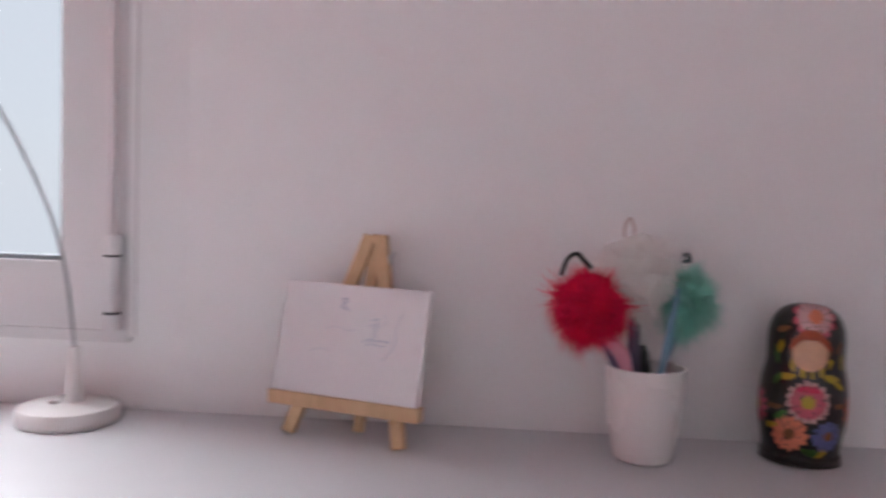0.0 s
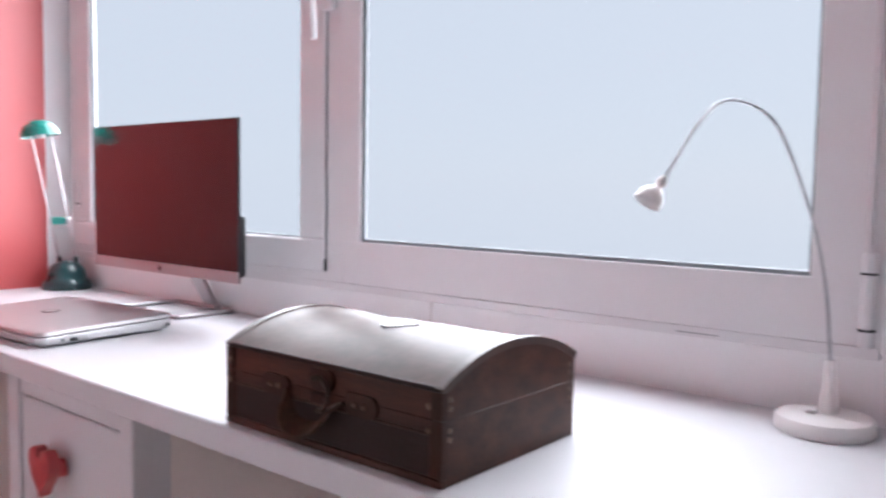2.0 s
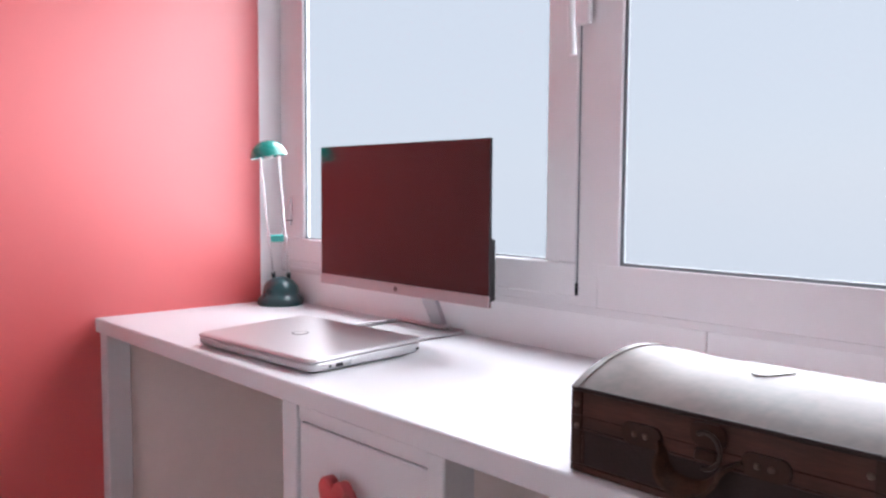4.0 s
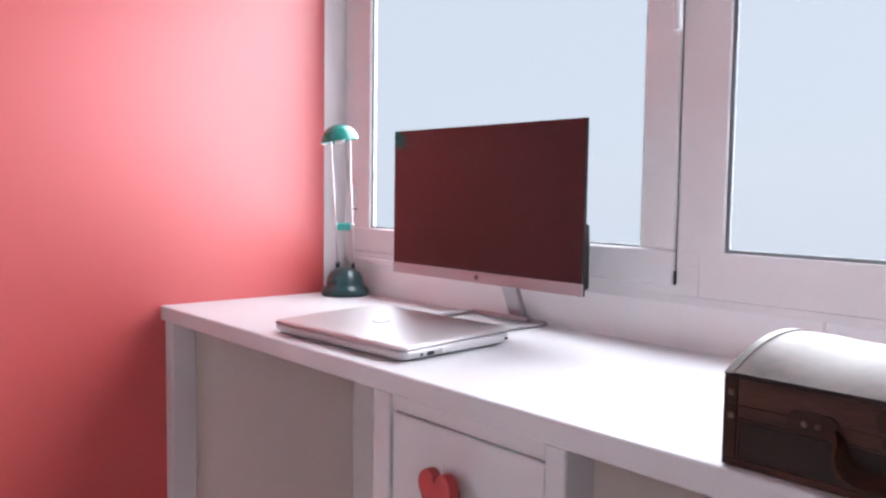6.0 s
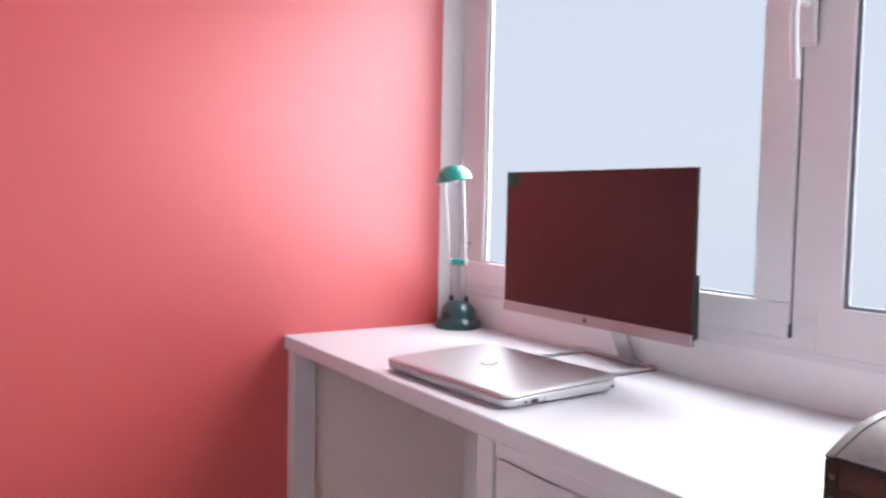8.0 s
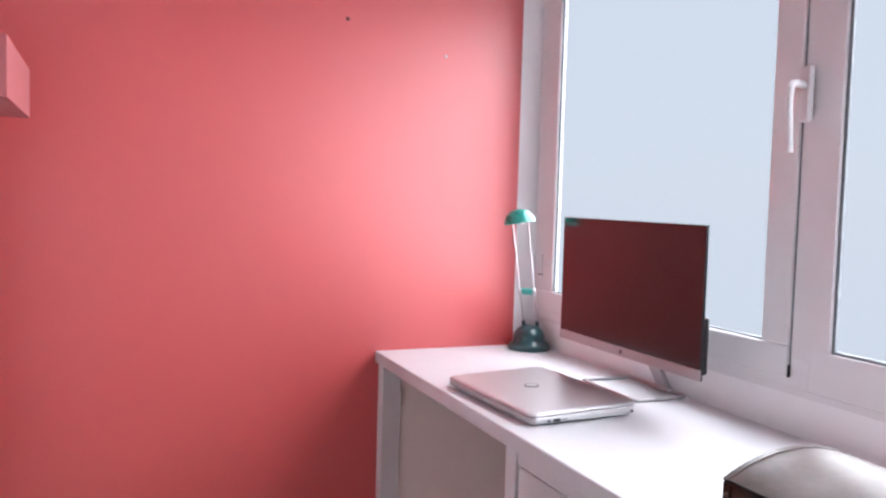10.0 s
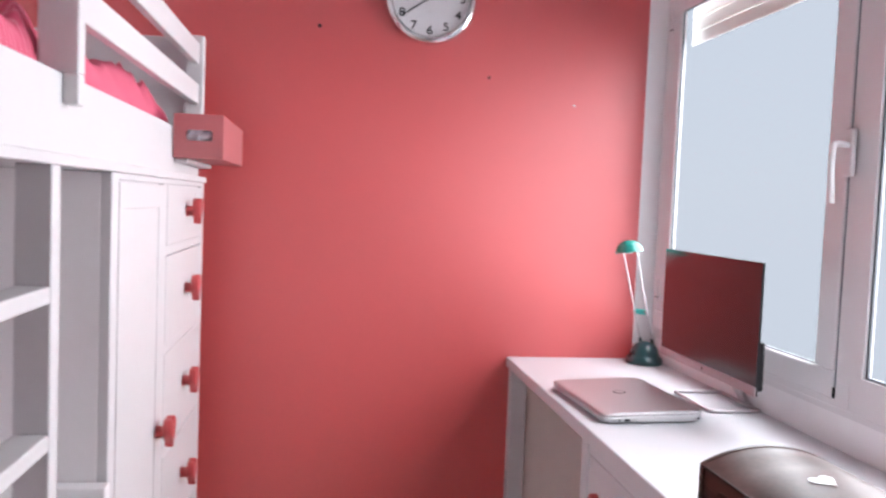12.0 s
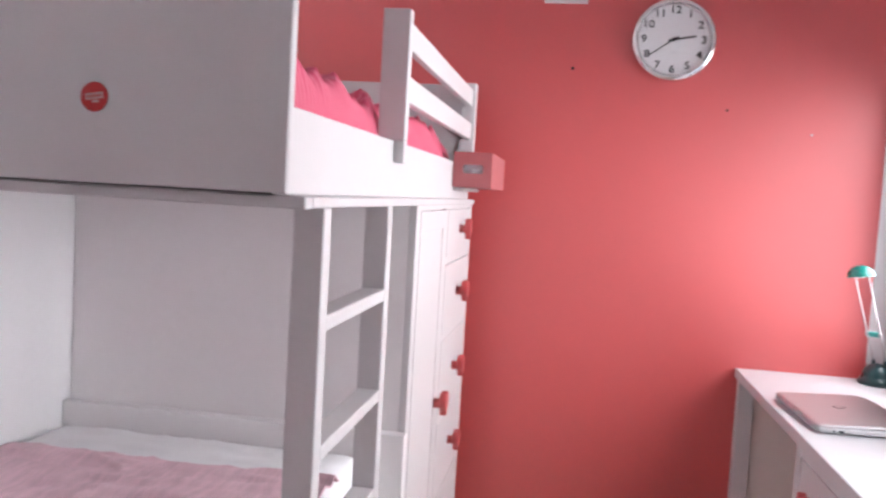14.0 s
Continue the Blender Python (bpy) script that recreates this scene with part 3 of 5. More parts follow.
def stud(parent, at, axis, r=0.0034):
    bm = bmesh.new()
    q = Vector(axis).to_track_quat('Z', 'Y').to_matrix().to_4x4()
    q.translation = at
    lathe(bm, [(r, 0.0)] + [(r * math.cos(a), r * 0.6 * math.sin(a)) for a in (0.5, 1.0)] + [(0.0, r * 0.6)], 12, q)
    return part("stud", bm, M_BRASS, parent, smooth=True)


for sg, par in ((-1, ch), (1, lid)):
    stud(par, (CX0 + 0.007, CY0 - 0.0022, SPLIT + sg * 0.0115), (0, -1, 0))
    stud(par, (CX1 - 0.0165, CY0, SPLIT + sg * 0.0115), (0, -1, 0))
    for dz in (0.010, 0.0185):
        for x, ax in ((CX1, 1), (CX0, -1)):
            for y in (CY0 + 0.010, CY1 - 0.010):
                stud(par, (x, y, SPLIT + sg * dz), (ax, 0, 0), 0.0027)
boxpart("lock", (1.522, CY0 - 0.006, SPLIT - 0.012), (1.544, CY0, SPLIT - 0.001), M_TAB, ch, 0.001)
# straps, clasp and carrying handle on the front
for x in (1.462, 1.590):
    bm = bmesh.new()
    prism(bm, round_rect(0.046, 0.022, 0.009), 0.003, Matrix.Translation((x, CY0, SPLIT - 0.004)) @ Matrix.Rotation(radians(90), 4, 'X'), 0.0007)
    tab = part("strap_tab", bm, M_TAB, ch, "dark leather tab with brass studs")
    for dx in (-0.0075, 0.0055):
        stud(tab, (x + dx, CY0 - 0.003, SPLIT - 0.004), (0, -1, 0), 0.0034)
bm = bmesh.new()
prism(bm, round_rect(0.036, 0.022, 0.008), 0.003, Matrix.Translation((1.534, CY0, SPLIT + 0.013)) @ Matrix.Rotation(radians(90), 4, 'X'), 0.0007)
clasp = part("clasp_flap", bm, M_TAB, lid)
bm = bmesh.new()
tube(bm, [(1.534 + 0.015 * math.cos(a), CY0 - 0.007, SPLIT - 0.001 + 0.017 * math.sin(a)) for a in [radians(-100 + 220 * i / 20) for i in range(21)]], 0.0024, 8)
part("clasp_hook", bm, mat("blackened_brass", (0.045, 0.030, 0.024), 0.38, metal=0.6, vary=0.3, scale=80), ch, smooth=True)
# flat leather strap handle drooping between the two tabs
hs = smooth_path([(1.482, 0, 0.808), (1.489, 0, 0.799), (1.492, 0, 0.788), (1.500, 0, 0.7785), (1.516, 0, 0.7740), (1.534, 0, 0.7765), (1.546, 0, 0.786), (1.553, 0, 0.798), (1.569, 0, 0.808)], 6)
bm = bmesh.new()
rows = []
for i, q in enumerate(hs):
    f = math.sin(math.pi * i / (len(hs) - 1))
    dirn = (hs[min(i + 1, len(hs) - 1)] - hs[max(i - 1, 0)]).normalized()
    nrm = Vector((-dirn.z, 0, dirn.x))
    y_in, y_out = CY0 - 0.0025 - 0.004 * f, CY0 - 0.006 - 0.020 * f
    rows.append([bm.verts.new((q.x + s1 * nrm.x * 0.0018 - o * nrm.x * f, y, q.z + s1 * nrm.z * 0.0018 - o * nrm.z * f)) for s1, y, o in ((-1, y_in, -0.005), (1, y_in, -0.005), (1, y_out, 0.006), (-1, y_out, 0.006))])
for a, b in zip(rows, rows[1:]):
    for k in range(4):
        bm.faces.new((a[k], a[(k + 1) % 4], b[(k + 1) % 4], b[k]))
bm.faces.new(rows[0])
bm.faces.new(rows[-1][::-1])
part("carrying_handle", bm, mat("worn_brown_leather", (0.011, 0.005, 0.004), 0.42, vary=0.35, scale=40, color2=(0.050, 0.022, 0.010), bump=0.2, bump_scale=200, spec=0.2), ch, smooth=True)

# folded paper heart on the lid
pm = Matrix.Translation((1.545, -0.322, CROWN - 0.0010)) @ Matrix.Rotation(radians(3), 4, 'X') @ Matrix.Rotation(radians(105), 4, 'Z')
tagged(part("paper_heart", prism(bmesh.new(), heart_outline(0.040, 0.040, 28), 0.0012, pm), M_PAPER), "small white paper heart lying on the chest lid", "paper")

# laptop
LX0, LX1, LY0, LY1 = 0.456, 0.822, -0.416, -0.160
lp = thing("laptop", ((LX0 + LX1) / 2, (LY0 + LY1) / 2, TOP), "closed silver laptop lying on the desk", "laptop")
lmid = Vector(((LX0 + LX1) / 2, (LY0 + LY1) / 2, 0))
lturn = Matrix.Translation(lmid + Vector((-0.006, 0.008, 0))) @ Matrix.Rotation(radians(3.0), 4, 'Z') @ Matrix.Translation(-lmid)
lc = lturn @ Matrix.Translation(lmid + Vector((0, 0, TOP)))
w, d = LX1 - LX0, LY1 - LY0


def wedge(bm):
    """Thickens the laptop towards its hinge side, then lays it in place."""
    for v in bm.verts:
        v.co.z *= 1 + 0.32 * (v.co.y / d + 0.5)
    bmesh.ops.transform(bm, matrix=lc, verts=bm.verts)
    return bm


def dish(profile, r):
    """Stacked rounded rectangles, each (inset, height), closed above and below."""
    bm = bmesh.new()
    rings = [[bm.verts.new((x, y, z)) for x, y in round_rect(w - 2 * i, d - 2 * i, r)] for i, z in profile]
    for p, q in zip(rings, rings[1:]):
        for k in range(len(p)):
            bm.faces.new((p[k], p[(k + 1) % len(p)], q[(k + 1) % len(p)], q[k]))
    bm.faces.new(rings[0][::-1])
    bm.faces.new(rings[-1])
    return wedge(bm)


base_part = part("base", dish([(0.012, 0.002), (0.006, 0.0035), (0.0025, 0.007), (0.0012, 0.0115), (0.0014, 0.0160), (0.0022, 0.0168)], 0.017), M_GREYMETAL, lp, smooth=True)
part("bottom_plate", prism(bmesh.new(), round_rect(w - 0.04, d - 0.04, 0.012), 0.002, lc), M_BLACK, lp)
part("seam", wedge(prism(bmesh.new(), round_rect(w - 0.009, d - 0.009, 0.015), 0.0012, Matrix.Translation((0, 0, 0.0168)))), M_BLACK, lp)
top_part = part("lid", dish([(0.002, 0.0180), (0.0003, 0.0190), (0.0, 0.0205), (0.0012, 0.0226), (0.0035, 0.0240), (0.008, 0.0248), (0.015, 0.0250)], 0.018), M_SILVER, lp, smooth=True)
for p in top_part.data.polygons:
    if p.area > 0.01:
        p.use_smooth = False
part("emblem", prism(bmesh.new(), [(0.0165 * math.cos(2 * math.pi * i / 28), 0.0165 * math.sin(2 * math.pi * i / 28)) for i in range(28)], 0.0006,
                     lc @ Matrix.Translation((-0.018, -0.002, 0.0288)) @ Matrix.Rotation(radians(1.8), 4, 'X')), mat("emblem_grey", (0.12, 0.11, 0.11), 0.5), top_part, "round grey emblem")
part("emblem_disc", prism(bmesh.new(), [(0.0125 * math.cos(2 * math.pi * i / 28), 0.0125 * math.sin(2 * math.pi * i / 28)) for i in range(28)], 0.0009,
                     lc @ Matrix.Translation((-0.018, -0.002, 0.0288)) @ Matrix.Rotation(radians(1.8), 4, 'X')), M_SILVER, top_part)
boxpart("disc_drive", (LX1 - 0.0035, LY0 + 0.085, TOP + 0.0070), (LX1 - 0.0003, LY1 - 0.025, TOP + 0.0155), M_GREYMETAL, base_part, 0.0006, m=lturn)
boxpart("usb_port", (LX1 - 0.004, LY0 + 0.054, TOP + 0.0070), (LX1 - 0.0002, LY0 + 0.068, TOP + 0.0132), M_BLACK, base_part, 0.0, m=lturn)
bm = bmesh.new()
tube(bm, [lturn @ Vector((LX1 - 0.004, LY0 + 0.042, TOP + 0.0100)), lturn @ Vector((LX1 - 0.0002, LY0 + 0.042, TOP + 0.0100))], 0.0027, 12)
part("audio_jack", bm, M_BLACK, base_part)
boxpart("lock_slot", (LX1 - 0.004, LY1 - 0.018, TOP + 0.0105), (LX1 - 0.0004, LY1 - 0.012, TOP + 0.0145), M_BLACK, base_part, 0.0, m=lturn)

# monitor
MX0, MX1, MZ0, MZ1 = 0.377, 0.905, 0.838, 1.143
MY = -0.072
mo = thing("monitor", (0.655, 0.0, TOP), "thin black flat monitor, switched off, on an open silver stand", "monitor")
boxpart("housing", (MX0, MY + 0.001, MZ0), (MX1, MY + 0.006, MZ1), M_BLACK, mo, 0.001)
boxpart("screen", (MX0 + 0.001, MY - 0.001, MZ0 + 0.022), (MX1 - 0.001, MY + 0.0012, MZ1 - 0.001), M_SCREEN, mo, 0.0004)
chin = boxpart("chin", (MX0, MY - 0.0022, MZ0), (MX1, MY + 0.0013, MZ0 + 0.0215), M_SILVER, mo, 0.0006, label="brushed silver bottom bezel")
bm = bmesh.new()
lathe(bm, [(0.0, 0), (0.0055, 0), (0.0055, 0.0012), (0.0, 0.0014)], 20, Matrix.Translation((0.643, MY - 0.0022, MZ0 + 0.0108)) @ Matrix.Rotation(radians(90), 4, 'X'))
part("emblem", bm, mat("emblem_dark", (0.40, 0.36, 0.36), 0.3, metal=0.6), chin, "round grey emblem")
boxpart("back_bulge", (MX0 + 0.03, MY + 0.006, MZ0 + 0.010), (MX1 - 0.0005, MY + 0.020, MZ0 + 0.125), M_BLACK, mo, 0.006, 2)
bm = bmesh.new()
arm = [(MY + 0.015, 0.905), (MY + 0.021, 0.905), (0.058, 0.764), (0.050, 0.756)]
a = [bm.verts.new((0.637 - 0.26 * (0.83 - z), y, z)) for y, z in arm]
b = [bm.verts.new((0.680 - 0.36 * (0.83 - z), y, z)) for y, z in arm]
bm.faces.new(a)
bm.faces.new(b[::-1])
for i in range(4):
    bm.faces.new((a[i], b[i], b[(i + 1) % 4], a[(i + 1) % 4]))
part("stand_arm", bm, M_SILVER, mo)
ring = [(x + 0.607, y - 0.012) for x, y in round_rect(0.212, 0.136, 0.010)]
ring_pts = [(x, y, TOP + 0.0045) for x, y in ring]
bm = bmesh.new()
tube(bm, ring_pts + [ring_pts[0]], 0.0045, 8)
part("stand_foot", bm, M_SILVER, mo, smooth=True)
boxpart("foot_bridge", (0.606, 0.042, TOP + 0.003), (0.666, 0.062, TOP + 0.012), M_SILVER, mo, 0.002)

# small easel with its canvas
EA = radians(-18.5)
em = Matrix.Translation((2.204, -0.012, TOP)) @ Matrix.Rotation(EA, 4, 'Z')
ez = thing("mini_easel", (2.209, -0.012, TOP), "small pale pine table easel holding a canvas on the desk", "easel")
lean = radians(15)


def bar(name, a, b, wdt, thk, parent, up=(0, -1, 0)):
    """A square wooden bar from a to b in the easel's frame."""
    a, b = Vector(a), Vector(b)
    z = (b - a).normalized()
    y = (Vector(up) - z * Vector(up).dot(z)).normalized()
    x = y.cross(z)
    m = Matrix(((*x, 0), (*y, 0), (*z, 0), (0, 0, 0, 1))).transposed()
    m.translation = a
    return part(name, rbox(bmesh.new(), (-wdt / 2, -thk / 2, 0), (wdt / 2, thk / 2, (b - a).length), 0.001, 1, em @ m), M_PINE, parent)


def on_lean(u, z, off=0.0):
    """A point on the leaning front of the easel."""
    return (u, math.tan(lean) * z - off, z)


bar("front_leg", on_lean(-0.066, 0.0), on_lean(-0.002, 0.213), 0.015, 0.009, ez)
bar("front_leg", on_lean(0.066, 0.0), on_lean(0.010, 0.213), 0.015, 0.009, ez)
bar("centre_post", on_lean(0.004, 0.040, -0.006), on_lean(0.003, 0.214, -0.006), 0.013, 0.008, ez)
bar("rear_leg", (0.0, 0.036, 0.0), (0.003, 0.066, 0.19), 0.012, 0.009, ez)
bar("ledge", on_lean(-0.090, 0.038, 0.009), on_lean(0.089, 0.038, 0.009), 0.015, 0.014, ez)
wing = bmesh.new()
tube(wing, [em @ Vector(on_lean(0.012, 0.192)), em @ Vector(on_lean(0.026, 0.190))], 0.0022, 8)
for dz in (-0.007, 0.007):
    tube(wing, [em @ Vector(on_lean(0.023, 0.190)), em @ Vector(on_lean(0.027, 0.190 + dz * 0.6)), em @ Vector(on_lean(0.029, 0.190 + dz))], [0.0022, 0.0028, 0.0014], 8)
part("wing_nut", wing, M_STEEL, ez, "small metal wing nut", True)
cz0, cz1 = 0.0455, 0.170
a0, a1 = Vector(on_lean(0, cz0, 0.014)), Vector(on_lean(0, cz1, 0.014))
zax = (a1 - a0).normalized()
yax = Vector((0, 1, 0))
yax = (yax - zax * yax.dot(zax)).normalized()
cm = Matrix(((1, 0, 0, 0), (*yax, 0), (*zax, 0), (0, 0, 0, 1))).transposed()
cm.translation = a0
canvas = thing("canvas_board", em @ a0, "small white canvas with a faint blue sketch on the easel", "canvas")
part("board", rbox(bmesh.new(), (-0.086, -0.003, 0.0), (0.086, 0.003, 0.119), 0.001, 1, em @ cm), M_CANVAS, canvas)


def sketch(pts, r=0.0006):
    bm = bmesh.new()
    tube(bm, [em @ cm @ Vector((x, -0.0031, z)) for x, z in smooth_path_2d(pts)], r * 0.6, 5)
    return part("pencil_line", bm, M_PENCIL, canvas)


def smooth_path_2d(pts):
    return [(p.x, p.z) for p in smooth_path([(x, 0, z) for x, z in pts], 4)]


sketch([(-0.012, 0.104), (-0.010, 0.100), (-0.013, 0.098), (-0.011, 0.095), (-0.006, 0.090)], 0.0012)
sketch([(-0.016, 0.103), (-0.010, 0.104), (-0.013, 0.098), (-0.017, 0.095), (-0.011, 0.093), (-0.016, 0.103)], 0.0012)
sketch([(0.022, 0.083), (0.030, 0.085), (0.027, 0.075), (0.026, 0.066), (0.024, 0.060)], 0.0009)
sketch([(0.018, 0.056), (0.026, 0.059), (0.034, 0.057), (0.041, 0.058)], 0.0008)
sketch([(0.031, 0.080), (0.029, 0.072), (0.032, 0.064)], 0.0006)
sketch([(0.020, 0.076), (0.025, 0.079), (0.031, 0.076)], 0.0007)
sketch([(0.016, 0.060), (0.024, 0.064), (0.030, 0.062), (0.037, 0.063), (0.046, 0.062)], 0.0012)
sketch([(0.058, 0.093), (0.054, 0.086), (0.052, 0.074), (0.052, 0.060), (0.047, 0.050), (0.040, 0.042)], 0.0006)
sketch([(0.036, 0.090), (0.040, 0.083), (0.034, 0.077)], 0.0004)
sketch([(-0.03, 0.07), (-0.018, 0.074), (-0.006, 0.070), (0.004, 0.072)], 0.00035)
sketch([(-0.045, 0.045), (-0.032, 0.049), (-0.022, 0.046)], 0.00035)

# ceramic cup with fluffy pens
CUP = Vector((2.513, -0.017, TOP))
cup = part("pen_cup", lathe(bmesh.new(), [(0.0, 0.0), (0.026, 0.0), (0.030, 0.003), (0.0335, 0.020), (0.037, 0.048), (0.0392, 0.075), (0.0397, 0.0945),
      (0.0385, 0.0957), (0.0373, 0.0945), (0.0368, 0.075), (0.034, 0.045), (0.030, 0.012), (0.0, 0.008)], 48, Matrix.Translation(CUP)), M_CERAMIC, smooth=True)
tagged(cup, "white ceramic tumbler holding fluffy pens on the desk", "cup")


def fluffy_pen(label, fluff, barrel, base, top, radii, n, seed, core=0.72):
    """A pen with a ball of fine strands on its end."""
    rnd = random.Random(seed)
    base, top = Vector(base), Vector(top)
    pen = thing("fluffy_pen", base, label, "pen", group="pens in the cup")
    bm = bmesh.new()
    tube(bm, [base, top], 0.0036, 10)
    part("barrel", bm, barrel, pen, smooth=True)
    bm = bmesh.new()
    bmesh.ops.create_icosphere(bm, subdivisions=3, radius=1.0)
    for v in bm.verts:
        k = core + 0.22 * noise.noise(v.co * 2.3 + Vector((seed, 0, 0)))
        v.co = Vector((v.co.x * radii[0] * k, v.co.y * radii[1] * k, v.co.z * radii[2] * k)) + top
    for _ in range(n):
        while True:
            u = Vector((rnd.uniform(-1, 1), rnd.uniform(-1, 1), rnd.uniform(-1, 1)))
            if 0.05 < u.length < 1:
                break
        u.normalize()
        lump = 0.9 + 0.42 * noise.noise(u * 1.9 + Vector((0, seed, 0)))
        p0 = Vector((u.x * radii[0], u.y * radii[1], u.z * radii[2])) * 0.55 * lump + top
        ln = rnd.uniform(0.75, 1.15) * lump
        p2 = Vector((u.x * radii[0], u.y * radii[1], u.z * radii[2])) * ln + top + Vector((rnd.gauss(0, 0.005), rnd.gauss(0, 0.005), rnd.gauss(-0.003, 0.005)))
        p1 = p0.lerp(p2, 0.55) + Vector((rnd.gauss(0, 0.002), rnd.gauss(0, 0.002), rnd.gauss(0.001, 0.002)))
        s = u.orthogonal().normalized()
        s.rotate(Matrix.Rotation(rnd.uniform(0, 6.28), 3, u))
        wd = 0.00036
        v = [bm.verts.new(p0 - s * wd), bm.verts.new(p0 + s * wd), bm.verts.new(p1 + s * wd * 0.8), bm.verts.new(p1 - s * wd * 0.8), bm.verts.new(p2)]
        bm.faces.new((v[0], v[1], v[2], v[3]))
        bm.faces.new((v[3], v[2], v[4]))
    part("fluff", bm, fluff, pen)
    return pen


inside = CUP + Vector((0, 0, 0.013))
red_pen = fluffy_pen("pen with a red fluffy ball and dark bead loop", M_FLUFFR, M_PURPLE, inside + Vector((0.006, -0.004, 0)), (2.454, -0.022, 0.902), (0.044, 0.036, 0.045), 7000, 3)
fluffy_pen("pen with a cream white fluffy ball", M_FLUFFW, M_PURPLE, inside + Vector((-0.004, 0.004, 0)), (2.502, 0.000, 0.930), (0.047, 0.036, 0.049), 9000, 5, 0.90)
green_pen = fluffy_pen("pen with a mint green fluffy ball", M_FLUFFG, M_BLUEPEN, inside + Vector((-0.008, -0.002, 0)), (2.553, 0.0, 0.910), (0.034, 0.031, 0.043), 6000, 7)
bm = bmesh.new()
tube(bm, smooth_path([(2.423, -0.03, 0.935), (2.428, -0.033, 0.951), (2.437, -0.033, 0.957), (2.444, -0.031, 0.951), (2.452, -0.03, 0.943)], 6), 0.0022, 8)
part("bead_loop", bm, M_BLACK, red_pen, "black bead loop", True)
bm = bmesh.new()
lathe(bm, [(0.0, 0.0), (0.005, 0.001), (0.0055, 0.006), (0.003, 0.011), (0.0, 0.011)], 12, Matrix.Translation((2.551, 0.0, 0.949)))
part("bead", bm, M_DGREEN, green_pen, smooth=True)
charm = bmesh.new()
tube(charm, smooth_path([(2.491, 0.012, 0.965), (2.489, 0.01, 0.982), (2.494, 0.01, 0.993), (2.499, 0.01, 0.982), (2.498, 0.012, 0.966)], 6), 0.0014, 6)
tagged(part("ribbon_loop", charm, M_MUTED), "thin greyish ribbon loop above the cream fluff", "ribbon")
for nm, m, a, b, r, lab in (("pen", M_BLUEPEN, (0.0, -0.012, 0), (2.541, -0.018, 0.925), 0.0034, "slim blue pen leaning in the cup"),
                            ("pen", M_PURPLE, (-0.012, 0.006, 0), (2.497, -0.012, 0.9), 0.0036, "dark purple pen standing in the cup"),
                            ("pen", M_BLACK, (0.010, 0.010, 0), (2.513, 0.008, 0.862), 0.0058, "short black marker standing in the cup")):
    bm = bmesh.new()
    a = inside + Vector(a)
    b = Vector(b)
    tube(bm, [a, a.lerp(b, 0.94), a.lerp(b, 0.95), b], [r, r, r * 0.7, r * 0.55], 12)
    tagged(part(nm, bm, m, smooth=True), lab, "pen", "pens in the cup")
bm = bmesh.new()
fe = smooth_path([(2.507, -0.006, 0.770), (2.491, -0.017, 0.845), (2.480, -0.020, 0.864), (2.464, -0.024, 0.879)], 6)
tube(bm, fe, [0.0045 + 0.0045 * math.sin(math.pi * min(1, i / (len(fe) - 1))) for i in range(len(fe))], 10)
tagged(part("pink_spatula", bm, M_PINK, smooth=True), "curved pink plastic stick in the cup", "stick")


